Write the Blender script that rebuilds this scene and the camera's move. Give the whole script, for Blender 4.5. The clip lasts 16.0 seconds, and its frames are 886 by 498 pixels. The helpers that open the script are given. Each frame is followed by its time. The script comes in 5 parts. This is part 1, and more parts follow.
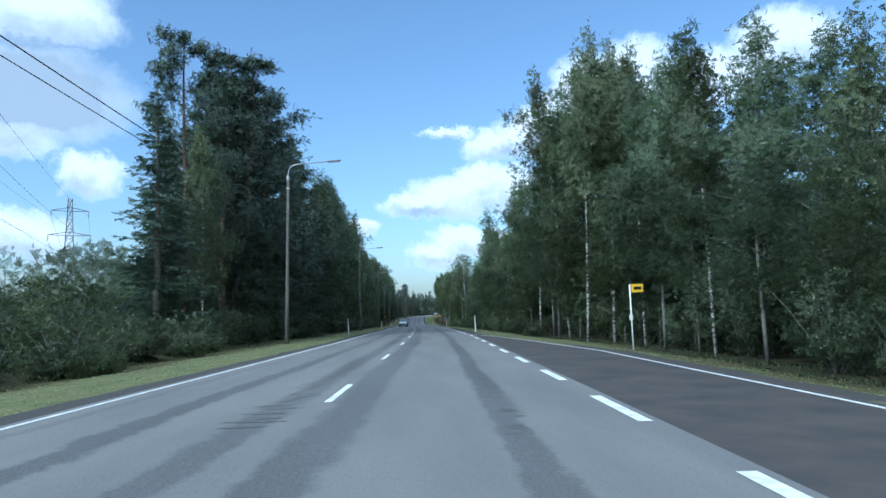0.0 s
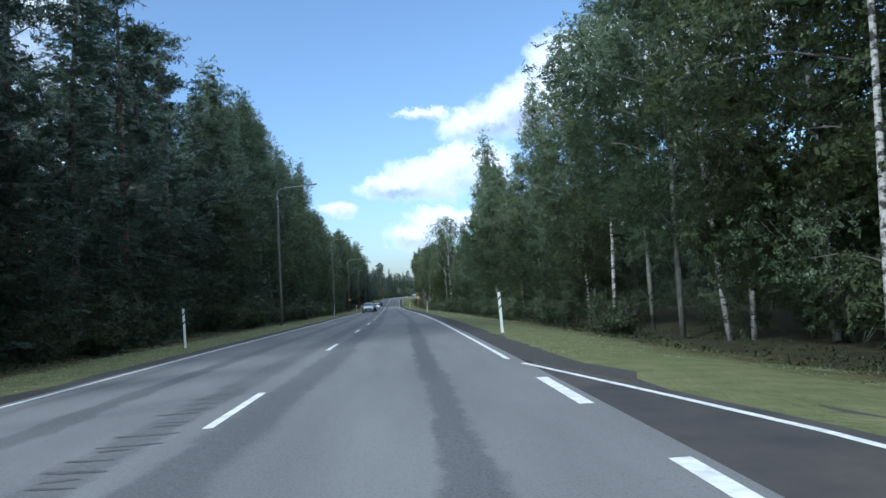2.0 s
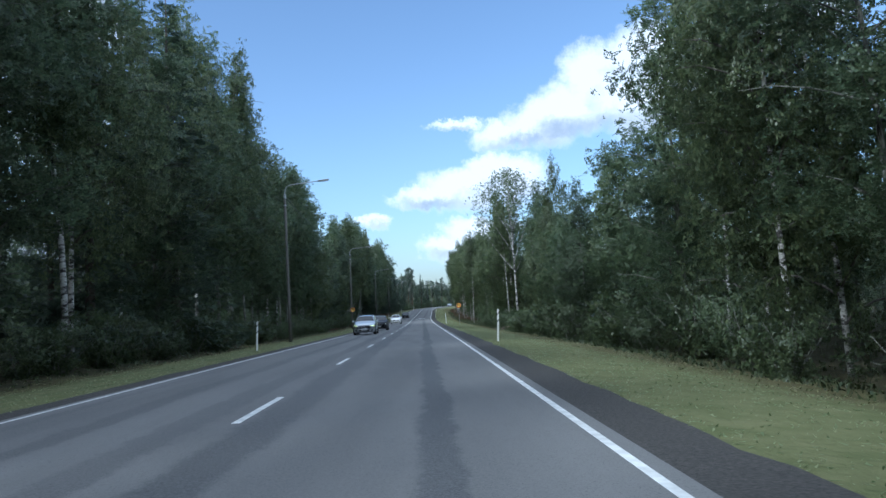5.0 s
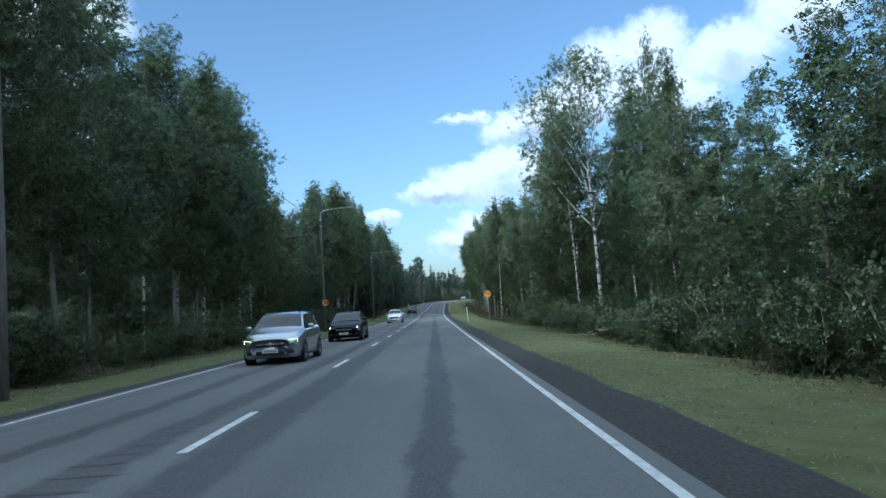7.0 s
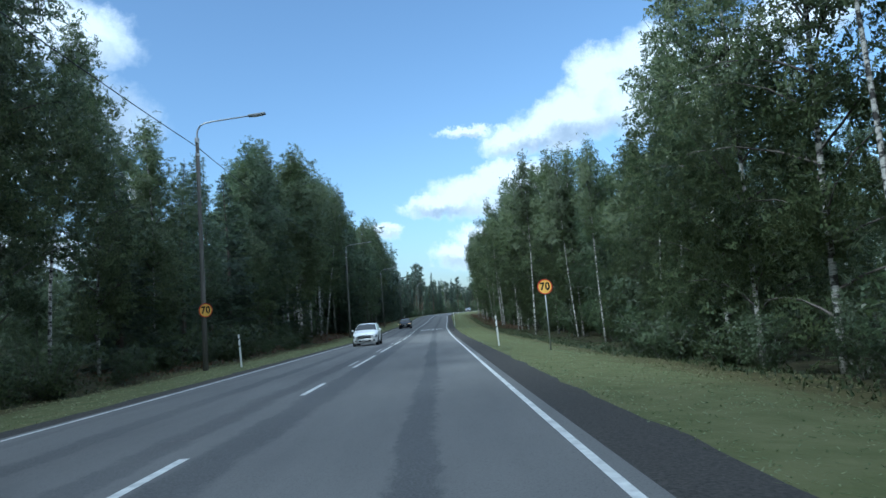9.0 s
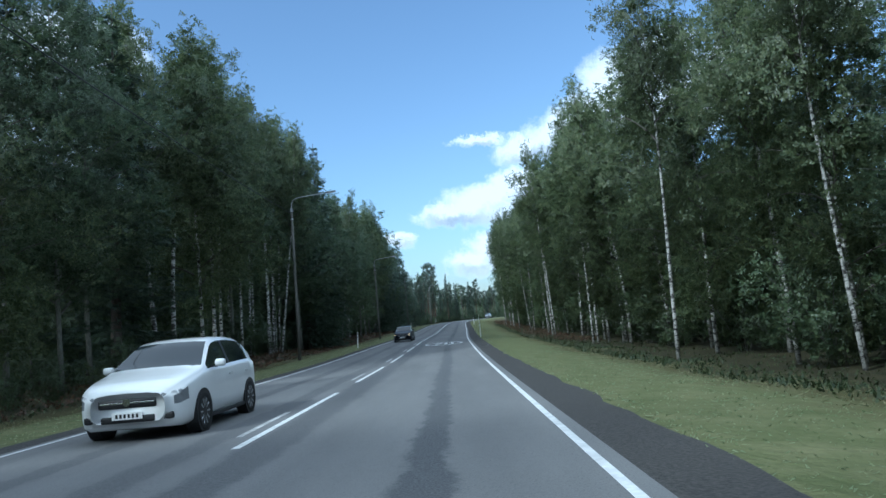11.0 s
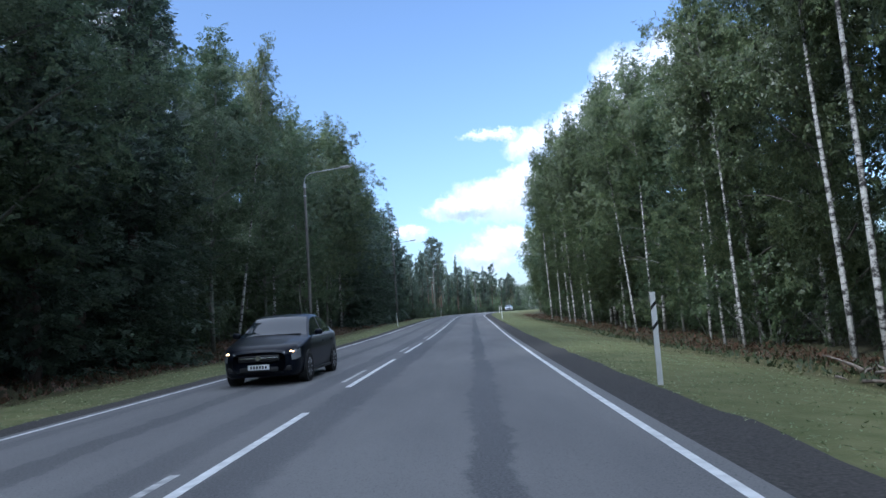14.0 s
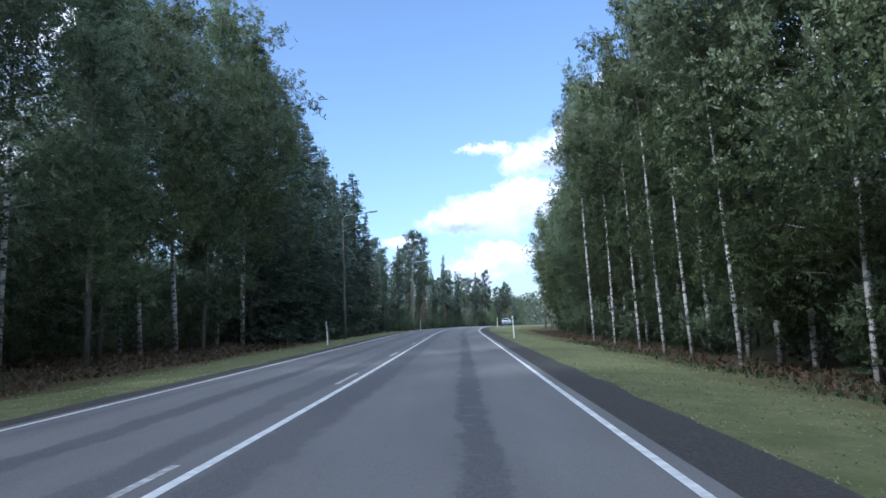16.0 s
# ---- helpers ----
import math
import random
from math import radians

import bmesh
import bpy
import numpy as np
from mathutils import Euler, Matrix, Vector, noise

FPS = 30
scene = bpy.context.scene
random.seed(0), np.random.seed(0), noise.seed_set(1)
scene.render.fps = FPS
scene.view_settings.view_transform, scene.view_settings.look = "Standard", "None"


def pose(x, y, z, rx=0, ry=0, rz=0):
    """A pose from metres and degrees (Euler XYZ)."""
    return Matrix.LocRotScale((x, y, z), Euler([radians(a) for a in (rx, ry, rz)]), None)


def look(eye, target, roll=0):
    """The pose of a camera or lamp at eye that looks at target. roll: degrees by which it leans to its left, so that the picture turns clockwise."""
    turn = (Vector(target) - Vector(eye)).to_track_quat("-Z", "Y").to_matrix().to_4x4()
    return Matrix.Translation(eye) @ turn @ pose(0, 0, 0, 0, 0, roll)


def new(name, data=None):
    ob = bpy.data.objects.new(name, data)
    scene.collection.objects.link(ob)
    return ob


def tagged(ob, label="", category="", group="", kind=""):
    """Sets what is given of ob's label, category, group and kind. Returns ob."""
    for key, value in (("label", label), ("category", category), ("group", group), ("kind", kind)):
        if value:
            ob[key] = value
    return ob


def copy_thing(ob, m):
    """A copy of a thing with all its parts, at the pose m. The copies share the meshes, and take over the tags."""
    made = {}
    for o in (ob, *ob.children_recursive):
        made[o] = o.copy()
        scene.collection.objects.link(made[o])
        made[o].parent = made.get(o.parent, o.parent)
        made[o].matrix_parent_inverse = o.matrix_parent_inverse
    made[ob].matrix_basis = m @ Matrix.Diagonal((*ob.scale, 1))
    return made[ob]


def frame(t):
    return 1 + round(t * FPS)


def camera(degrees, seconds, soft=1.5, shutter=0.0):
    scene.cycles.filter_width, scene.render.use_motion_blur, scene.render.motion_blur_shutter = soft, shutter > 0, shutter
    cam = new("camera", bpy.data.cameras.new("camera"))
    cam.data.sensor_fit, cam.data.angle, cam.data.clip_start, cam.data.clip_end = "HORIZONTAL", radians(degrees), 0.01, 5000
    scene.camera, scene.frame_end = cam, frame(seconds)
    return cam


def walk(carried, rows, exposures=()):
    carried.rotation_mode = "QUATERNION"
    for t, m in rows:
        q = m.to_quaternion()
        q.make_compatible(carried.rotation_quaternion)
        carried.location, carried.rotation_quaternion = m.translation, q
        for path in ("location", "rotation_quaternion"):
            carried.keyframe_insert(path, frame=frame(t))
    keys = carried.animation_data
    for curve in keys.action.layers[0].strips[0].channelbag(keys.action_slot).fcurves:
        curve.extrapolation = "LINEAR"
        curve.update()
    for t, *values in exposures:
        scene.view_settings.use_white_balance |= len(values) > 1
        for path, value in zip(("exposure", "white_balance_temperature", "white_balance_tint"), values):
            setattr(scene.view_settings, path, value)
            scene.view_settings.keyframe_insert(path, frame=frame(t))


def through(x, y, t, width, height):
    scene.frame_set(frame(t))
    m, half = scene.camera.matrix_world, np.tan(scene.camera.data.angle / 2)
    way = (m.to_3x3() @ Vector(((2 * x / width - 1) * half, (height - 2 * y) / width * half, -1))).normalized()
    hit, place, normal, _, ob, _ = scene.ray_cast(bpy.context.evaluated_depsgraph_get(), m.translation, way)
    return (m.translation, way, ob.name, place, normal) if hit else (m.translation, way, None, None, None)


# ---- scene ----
cam = camera(64.3, 16.0, soft=1.5)
PATH = [
    (0, pose(-1.00, 0.00, 1.310, 95.03, 1.20, -2.79)),
    (0.5, pose(-0.45, 10.00, 1.222, 94.31, 1.27, -3.66)),
    (1, pose(0.10, 20.00, 1.134, 93.79, 2.20, -4.60)),
    (1.5, pose(0.62, 29.88, 1.047, 93.72, 4.18, -4.56)),
    (2, pose(1.06, 39.67, 0.961, 93.43, 2.77, -4.45)),
    (2.5, pose(1.42, 49.36, 0.876, 93.06, 1.08, -3.78)),
    (3, pose(1.67, 58.94, 0.791, 92.73, 2.08, -3.20)),
    (3.5, pose(1.93, 68.50, 0.664, 92.45, 2.97, -3.01)),
    (4, pose(2.15, 78.03, 0.531, 93.78, 2.64, -2.80)),
    (6.5, pose(2.67, 123.54, -0.111, 94.65, 3.70, -0.41)),
    (7, pose(2.69, 132.25, -0.251, 94.04, 3.53, -0.76)),
    (7.5, pose(2.70, 140.90, -0.390, 94.04, 4.03, -0.95)),
    (8, pose(2.73, 149.55, -0.530, 94.51, 3.95, -0.84)),
    (8.5, pose(2.81, 158.25, -0.670, 94.82, 3.87, -0.70)),
    (9, pose(2.94, 167.05, -0.811, 95.12, 4.14, -0.61)),
    (11.5, pose(3.00, 215.09, -1.442, 95.96, 4.69, 0.93)),
    (12, pose(2.95, 224.26, -1.552, 95.85, 4.29, 1.14)),
    (12.5, pose(2.87, 233.39, -1.662, 95.95, 4.46, 1.19)),
    (13, pose(2.70, 242.44, -1.735, 95.84, 3.22, 1.31)),
    (13.5, pose(2.56, 251.40, -1.709, 95.47, 2.99, 1.39)),
    (14, pose(2.50, 260.27, -1.684, 95.47, 3.54, 1.36)),
    (14.5, pose(2.57, 269.10, -1.658, 95.48, 2.38, 0.98)),
    (15, pose(2.74, 277.99, -1.633, 95.76, 3.06, 0.97)),
    (15.5, pose(2.94, 286.95, -1.607, 96.10, 2.35, 0.83)),
    (16, pose(3.17, 295.91, -1.581, 96.45, 1.75, 0.50)),
]
walk(cam, PATH, exposures=[(0.0, 0.38, 4780, -2), (2.0, 0.45, 5060, 3), (4.0, 0.48, 5060, 7), (6.5, 0.36, 4880, -3), (11.5, 0.40, 4880, -2), (13.5, 0.66, 5020, 9), (16.0, 0.70, 5020, 10)])

# ---- light ----
SUN_AZ, SUN_EL = -132.0, 38.0          # degrees, from straight ahead (+y) towards +x
world = bpy.data.worlds.new("sky")
scene.world = world
world.use_nodes = True


def build_sky():
    nt = world.node_tree
    nt.nodes.clear()
    N, L = nt.nodes.new, nt.links.new

    def math_(op, a, b=None, clamp=False):
        n = N("ShaderNodeMath")
        n.operation, n.use_clamp = op, clamp
        for i, v in enumerate((a, b)):
            if v is None:
                continue
            if isinstance(v, (int, float)):
                n.inputs[i].default_value = v
            else:
                L(v, n.inputs[i])
        return n.outputs[0]

    sky = N("ShaderNodeTexSky")
    sky.sky_type = "NISHITA"
    sky.sun_disc = False
    sky.sun_elevation, sky.sun_rotation = radians(SUN_EL), radians(SUN_AZ)
    sky.air_density, sky.dust_density, sky.ozone_density = 1.0, 1.6, 1.5
    co = N("ShaderNodeTexCoord")
    warp = N("ShaderNodeTexNoise")
    warp.inputs["Scale"].default_value, warp.inputs["Detail"].default_value = 22.0, 9.0
    warp.inputs["Roughness"].default_value = 0.68
    L(co.outputs["Generated"], warp.inputs["Vector"])
    off = N("ShaderNodeVectorMath")
    off.operation = "MULTIPLY_ADD"
    L(warp.outputs["Color"], off.inputs[0])
    off.inputs[1].default_value = (0.075, 0.075, 0.06)
    off.inputs[2].default_value = (-0.0375, -0.0375, -0.03)
    add = N("ShaderNodeVectorMath")
    add.operation = "ADD"
    L(co.outputs["Generated"], add.inputs[0])
    L(off.outputs[0], add.inputs[1])

    def blob(az, el, ra, rb):
        a, e = radians(az - 0.6), radians(el + 0.4)
        right = (math.cos(a), -math.sin(a), 0.0)
        up = (-math.sin(a) * math.sin(e), -math.cos(a) * math.sin(e), math.cos(e))
        vals = []
        for axis, r in ((right, ra), (up, rb)):
            d = N("ShaderNodeVectorMath")
            d.operation = "DOT_PRODUCT"
            L(add.outputs[0], d.inputs[0])
            c = (math.sin(a) * math.cos(e), math.cos(a) * math.cos(e), math.sin(e))
            d.inputs[1].default_value = axis
            k = math_("SUBTRACT", d.outputs["Value"], sum(p * q for p, q in zip(axis, c)))
            k = math_("DIVIDE", k, math.sin(radians(r)))
            vals.append((k, math_("MULTIPLY", k, k)))
        body = math_("SUBTRACT", 1.0, math_("ADD", vals[0][1], vals[1][1]))
        return body, vals[1][0]

    # azimuth, elevation, half width, half height of each puff, degrees
    puffs = [(4.4, 8.7, 4.4, 2.0), (6.6, 10.4, 2.6, 1.8), (0.9, 8.2, 2.6, 1.1), (9.0, 9.4, 3.0, 2.4),
             (2.7, 4.2, 2.6, 1.4), (5.6, 5.3, 3.4, 1.5), (8.0, 13.0, 3.4, 1.3), (4.0, 14.0, 2.4, 0.6),
             (11.5, 13.6, 4.0, 2.2), (15.6, 17.0, 3.2, 2.6), (19.3, 17.6, 3.4, 2.8), (25.0, 16.5, 4.4, 2.4),
             (30.0, 18.6, 4.0, 2.6), (-3.3, 6.6, 1.5, 0.8),
             (14.5, 14.6, 4.6, 2.6), (20.0, 14.2, 5.0, 2.8), (-27.5, 21.0, 6.5, 3.0), (-23.4, 10.0, 2.6, 1.8), (-28.5, 5.5, 5.0, 2.2), (-30.0, 12.0, 5.5, 1.8)]
    cover, lit = None, None
    for p in puffs:
        body, high = blob(*p)
        cover = body if cover is None else math_("MAXIMUM", cover, body)
        shade = math_("MULTIPLY", math_("MAXIMUM", body, 0.0), high)
        lit = shade if lit is None else math_("ADD", lit, shade)
    dull, _ = blob(-28.0, 15.2, 8.0, 4.0)
    cover = math_("MAXIMUM", cover, dull)
    mask = N("ShaderNodeMapRange")
    mask.interpolation_type = "SMOOTHSTEP"
    mask.inputs["From Min"].default_value, mask.inputs["From Max"].default_value = -0.12, 0.75
    L(cover, mask.inputs["Value"])
    fine = N("ShaderNodeTexNoise")
    fine.inputs["Scale"].default_value, fine.inputs["Detail"].default_value = 30.0, 6.0
    L(co.outputs["Generated"], fine.inputs["Vector"])
    tone = math_("ADD", math_("MULTIPLY", lit, 1.7), math_("MULTIPLY_ADD", fine.outputs["Fac"], 1.0), False)
    tone = math_("SUBTRACT", math_("SUBTRACT", tone, 0.05), math_("MULTIPLY", math_("MAXIMUM", dull, 0.0), 1.6), True)
    col = N("ShaderNodeMix")
    col.data_type = "RGBA"
    L(tone, col.inputs["Factor"])
    col.inputs["A"].default_value = (2.9, 3.1, 3.5, 1)
    col.inputs["B"].default_value = (6.0, 5.85, 5.8, 1)
    # broken cloud over the rest of the sky, overhead and behind: unseen, added to lift the fill light
    sep = N("ShaderNodeSeparateXYZ")
    L(co.outputs["Generated"], sep.inputs[0])
    wide = N("ShaderNodeTexNoise")
    wide.inputs["Scale"].default_value, wide.inputs["Detail"].default_value = 3.2, 8.0
    L(co.outputs["Generated"], wide.inputs["Vector"])
    high = N("ShaderNodeMapRange")
    high.inputs["From Min"].default_value, high.inputs["From Max"].default_value = 0.46, 0.62
    L(sep.outputs[2], high.inputs["Value"])
    back = N("ShaderNodeMapRange")
    back.inputs["From Min"].default_value, back.inputs["From Max"].default_value = 0.45, 0.2
    L(sep.outputs[1], back.inputs["Value"])
    broken = N("ShaderNodeMapRange")
    broken.interpolation_type = "SMOOTHSTEP"
    broken.inputs["From Min"].default_value, broken.inputs["From Max"].default_value = 0.31, 0.47
    L(wide.outputs["Fac"], broken.inputs["Value"])
    rest = math_("MULTIPLY", math_("MAXIMUM", high.outputs[0], back.outputs[0]), broken.outputs[0])
    cloudy = math_("MAXIMUM", mask.outputs["Result"], rest)
    mix = N("ShaderNodeMix")
    mix.data_type = "RGBA"
    L(math_("MULTIPLY", cloudy, 0.95), mix.inputs["Factor"])
    haze = N("ShaderNodeHueSaturation")
    haze.inputs["Saturation"].default_value = 0.90
    haze.inputs["Value"].default_value = 0.9
    L(sky.outputs[0], haze.inputs["Color"])
    # the unseen cloud has its own brighter white, to keep the fill up
    both = N("ShaderNodeMix")
    both.data_type = "RGBA"
    L(rest, both.inputs["Factor"])
    L(col.outputs["Result"], both.inputs["A"])
    both.inputs["B"].default_value = (6.2, 6.2, 6.3, 1)
    L(haze.outputs[0], mix.inputs["A"])
    L(both.outputs["Result"], mix.inputs["B"])
    bg, out = N("ShaderNodeBackground"), N("ShaderNodeOutputWorld")
    bg.inputs["Strength"].default_value = 0.15
    L(mix.outputs["Result"], bg.inputs["Color"])
    L(bg.outputs[0], out.inputs["Surface"])


build_sky()
sun_data = bpy.data.lights.new("sun", "SUN")
sun_data.energy, sun_data.angle, sun_data.color = 2.5, radians(6), (1.0, 0.93, 0.82)
sun = new("sun", sun_data)
_a, _e = radians(SUN_AZ), radians(SUN_EL)
sun.matrix_world = look((100 * math.sin(_a) * math.cos(_e), 200 + 100 * math.cos(_a) * math.cos(_e), 100 * math.sin(_e)), (0, 200, 0))

# ---- materials ----


class Mat:
    """A small node builder for one material."""

    def __init__(self, name, rough=0.8, metal=0.0, spec=0.3):
        self.m = bpy.data.materials.new(name)
        self.m.use_nodes = True
        self.t = self.m.node_tree
        self.b = self.t.nodes["Principled BSDF"]
        self.set(self.b, "Roughness", rough)
        self.set(self.b, "Metallic", metal)
        self.set(self.b, "Specular IOR Level", spec)

    def set(self, node, key, v):
        if isinstance(v, bpy.types.NodeSocket):
            self.t.links.new(v, node.inputs[key])
        elif isinstance(v, (tuple, list)) and len(v) == 3 and node.inputs[key].type == "RGBA":
            node.inputs[key].default_value = (*v, 1)
        else:
            node.inputs[key].default_value = v

    def coord(self, kind="Object", scale=(1, 1, 1)):
        c = self.t.nodes.new("ShaderNodeTexCoord")
        mp = self.t.nodes.new("ShaderNodeMapping")
        mp.inputs["Scale"].default_value = scale
        self.t.links.new(c.outputs[kind], mp.inputs["Vector"])
        return mp.outputs[0]

    def noise(self, scale, detail=4.0, vec=None, rough=0.55):
        n = self.t.nodes.new("ShaderNodeTexNoise")
        n.inputs["Scale"].default_value, n.inputs["Detail"].default_value, n.inputs["Roughness"].default_value = scale, detail, rough
        if vec is not None:
            self.t.links.new(vec, n.inputs["Vector"])
        return n.outputs["Fac"]

    def ramp(self, fac, *stops):
        r = self.t.nodes.new("ShaderNodeValToRGB")
        e = r.color_ramp.elements
        while len(e) < len(stops):
            e.new(0.5)
        for el, (p, c) in zip(e, stops):
            el.position, el.color = p, (*c, 1) if len(c) == 3 else c
        self.t.links.new(fac, r.inputs[0])
        return r.outputs[0]

    def math(self, op, a, b=0.0, clamp=False):
        n = self.t.nodes.new("ShaderNodeMath")
        n.operation, n.use_clamp = op, clamp
        for i, v in enumerate((a, b)):
            if isinstance(v, (int, float)):
                n.inputs[i].default_value = v
            else:
                self.t.links.new(v, n.inputs[i])
        return n.outputs[0]

    def mix(self, fac, a, b, blend="MIX"):
        n = self.t.nodes.new("ShaderNodeMix")
        n.data_type, n.blend_type = "RGBA", blend
        self.set(n, "Factor", fac)
        for k, v in (("A", a), ("B", b)):
            s = [i for i in n.inputs if i.name == k and i.type == "RGBA"][0]
            if isinstance(v, bpy.types.NodeSocket):
                self.t.links.new(v, s)
            else:
                s.default_value = (*v, 1)
        return [o for o in n.outputs if o.type == "RGBA"][0]

    def color(self, v):
        self.set(self.b, "Base Color", v)
        return self

    def bump(self, fac, strength=0.3, dist=0.02):
        n = self.t.nodes.new("ShaderNodeBump")
        n.inputs["Strength"].default_value, n.inputs["Distance"].default_value = strength, dist
        self.t.links.new(fac, n.inputs["Height"])
        self.t.links.new(n.outputs[0], self.b.inputs["Normal"])
        return self

    def island(self):
        return self.t.nodes.new("ShaderNodeNewGeometry").outputs["Random Per Island"]

    def object_random(self):
        return self.t.nodes.new("ShaderNodeObjectInfo").outputs["Random"]


def leaf_material(name, dark, mid, light, through=0.35, cells=0.0, hang=1.0, cover=0.58):
    """Foliage. With cells, each spray is cut into single leaves, that many to the metre, each with its own tone and tilt."""
    k = Mat(name, 0.46, spec=0.75)
    tone = k.island()
    if cells:
        vo = k.t.nodes.new("ShaderNodeTexVoronoi")
        vo.inputs["Scale"].default_value = cells
        k.t.links.new(k.coord("Object", (1, 1, hang)), vo.inputs["Vector"])
        sep = k.t.nodes.new("ShaderNodeSeparateColor")
        k.t.links.new(vo.outputs["Color"], sep.inputs[0])
        clump = k.noise(0.9, 3, k.coord("Object"))
        tone = k.math("ADD", k.math("MULTIPLY", tone, 0.15), k.math("MULTIPLY", sep.outputs[0], 0.5))
        tone = k.math("ADD", tone, k.math("MULTIPLY", clump, 0.4))
    c = k.ramp(tone, (0.0 if not cells else 0.2, dark), (0.53, mid), (1.0 if not cells else 0.85, light))
    hue = k.t.nodes.new("ShaderNodeHueSaturation")
    k.set(hue, "Value", k.math("MULTIPLY_ADD", k.object_random(), 0.5))
    hue.inputs["Value"].links[0].from_node.inputs[2].default_value = 0.78
    k.set(hue, "Color", c)
    hue.inputs["Saturation"].default_value = 0.9
    k.color(hue.outputs[0])
    tr = k.t.nodes.new("ShaderNodeBsdfTranslucent")
    k.set(tr, "Color", hue.outputs[0])
    if cells:
        tilt = k.t.nodes.new("ShaderNodeVectorMath")
        tilt.operation = "MULTIPLY_ADD"
        k.t.links.new(vo.outputs["Color"], tilt.inputs[0])
        tilt.inputs[1].default_value = (1.1, 1.1, 1.1)
        off = k.t.nodes.new("ShaderNodeVectorMath")
        off.operation = "SUBTRACT"
        k.t.links.new(k.t.nodes.new("ShaderNodeNewGeometry").outputs["Normal"], off.inputs[0])
        off.inputs[1].default_value = (0.55, 0.55, 0.55)
        k.t.links.new(off.outputs[0], tilt.inputs[2])
        unit = k.t.nodes.new("ShaderNodeVectorMath")
        unit.operation = "NORMALIZE"
        k.t.links.new(tilt.outputs[0], unit.inputs[0])
        k.t.links.new(unit.outputs[0], k.b.inputs["Normal"])
        k.t.links.new(unit.outputs[0], tr.inputs["Normal"])
    ms = k.t.nodes.new("ShaderNodeMixShader")
    ms.inputs[0].default_value = through
    out = k.t.nodes["Material Output"]
    k.t.links.new(k.b.outputs[0], ms.inputs[1])
    k.t.links.new(tr.outputs[0], ms.inputs[2])
    k.t.links.new(ms.outputs[0], out.inputs["Surface"])
    if cells:
        gap = k.t.nodes.new("ShaderNodeBsdfTransparent")
        cut = k.t.nodes.new("ShaderNodeMixShader")
        k.t.links.new(k.math("GREATER_THAN", vo.outputs["Distance"], cover), cut.inputs[0])
        k.t.links.new(ms.outputs[0], cut.inputs[1])
        k.t.links.new(gap.outputs[0], cut.inputs[2])
        k.t.links.new(cut.outputs[0], out.inputs["Surface"])
    return k.m


M = {}
M["birch_leaf"] = leaf_material("birch_leaf", (0.058, 0.088, 0.036), (0.112, 0.152, 0.058), (0.190, 0.222, 0.090), 0.48, 17.0, 0.55, 0.52)
M["aspen_leaf"] = leaf_material("aspen_leaf", (0.058, 0.096, 0.050), (0.104, 0.156, 0.072), (0.176, 0.220, 0.112), 0.5, 14.5, 1.0, 0.53)
M["alder_leaf"] = leaf_material("alder_leaf", (0.042, 0.072, 0.030), (0.078, 0.120, 0.047), (0.132, 0.172, 0.064), 0.45, 15.0, 1.0, 0.53)
M["spruce_needle"] = leaf_material("spruce_needle", (0.032, 0.060, 0.038), (0.060, 0.100, 0.060), (0.100, 0.142, 0.082), 0.3, 12.0, 2.0, 0.6)
M["pine_needle"] = leaf_material("pine_needle", (0.032, 0.060, 0.038), (0.060, 0.098, 0.058), (0.102, 0.140, 0.080), 0.3, 12.0, 1.2, 0.53)
M["bush_leaf"] = leaf_material("bush_leaf", (0.038, 0.062, 0.025), (0.074, 0.108, 0.039), (0.130, 0.158, 0.057), 0.5, 14.0, 1.0, 0.55)
M["fern"] = leaf_material("fern", (0.050, 0.050, 0.022), (0.115, 0.062, 0.032), (0.195, 0.086, 0.044), 0.5, 18.0, 1.0, 0.6)
M["grass_blade"] = leaf_material("grass_blade", (0.145, 0.190, 0.078), (0.195, 0.240, 0.104), (0.255, 0.275, 0.135), 0.5)
M["dry_grass"] = leaf_material("dry_grass", (0.13, 0.15, 0.058), (0.195, 0.20, 0.084), (0.28, 0.25, 0.125), 0.5)


def bark_birch():
    k = Mat("birch_bark", 0.75)
    v = k.coord("Object", (1.3, 1.3, 2.6))
    spots = k.ramp(k.noise(2.2, 5, v, 0.7), (0.47, (0.0, 0.0, 0.0)), (0.57, (1, 1, 1)))
    fine = k.ramp(k.noise(9.0, 3, k.coord("Object", (1, 1, 3))), (0.3, (0.30, 0.29, 0.265)), (0.7, (0.53, 0.515, 0.485)))
    k.color(k.mix(spots, fine, (0.035, 0.032, 0.03))).bump(k.noise(8, 4, v), 0.4)
    return k.m


def bark(name, a, b):
    k = Mat(name, 0.9)
    v = k.coord("Object", (5, 5, 1.2))
    k.color(k.ramp(k.noise(4, 6, v), (0.3, a), (0.7, b))).bump(k.noise(6, 5, v), 0.6, 0.03)
    return k.m


M["birch_bark"] = bark_birch()
M["birch_twig"] = bark("birch_twig", (0.07, 0.06, 0.052), (0.17, 0.155, 0.14))
M["aspen_bark"] = bark("aspen_bark", (0.10, 0.10, 0.085), (0.22, 0.22, 0.19))
M["spruce_bark"] = bark("spruce_bark", (0.06, 0.05, 0.042), (0.13, 0.11, 0.095))
M["pine_bark"] = bark("pine_bark", (0.075, 0.052, 0.04), (0.16, 0.105, 0.075))


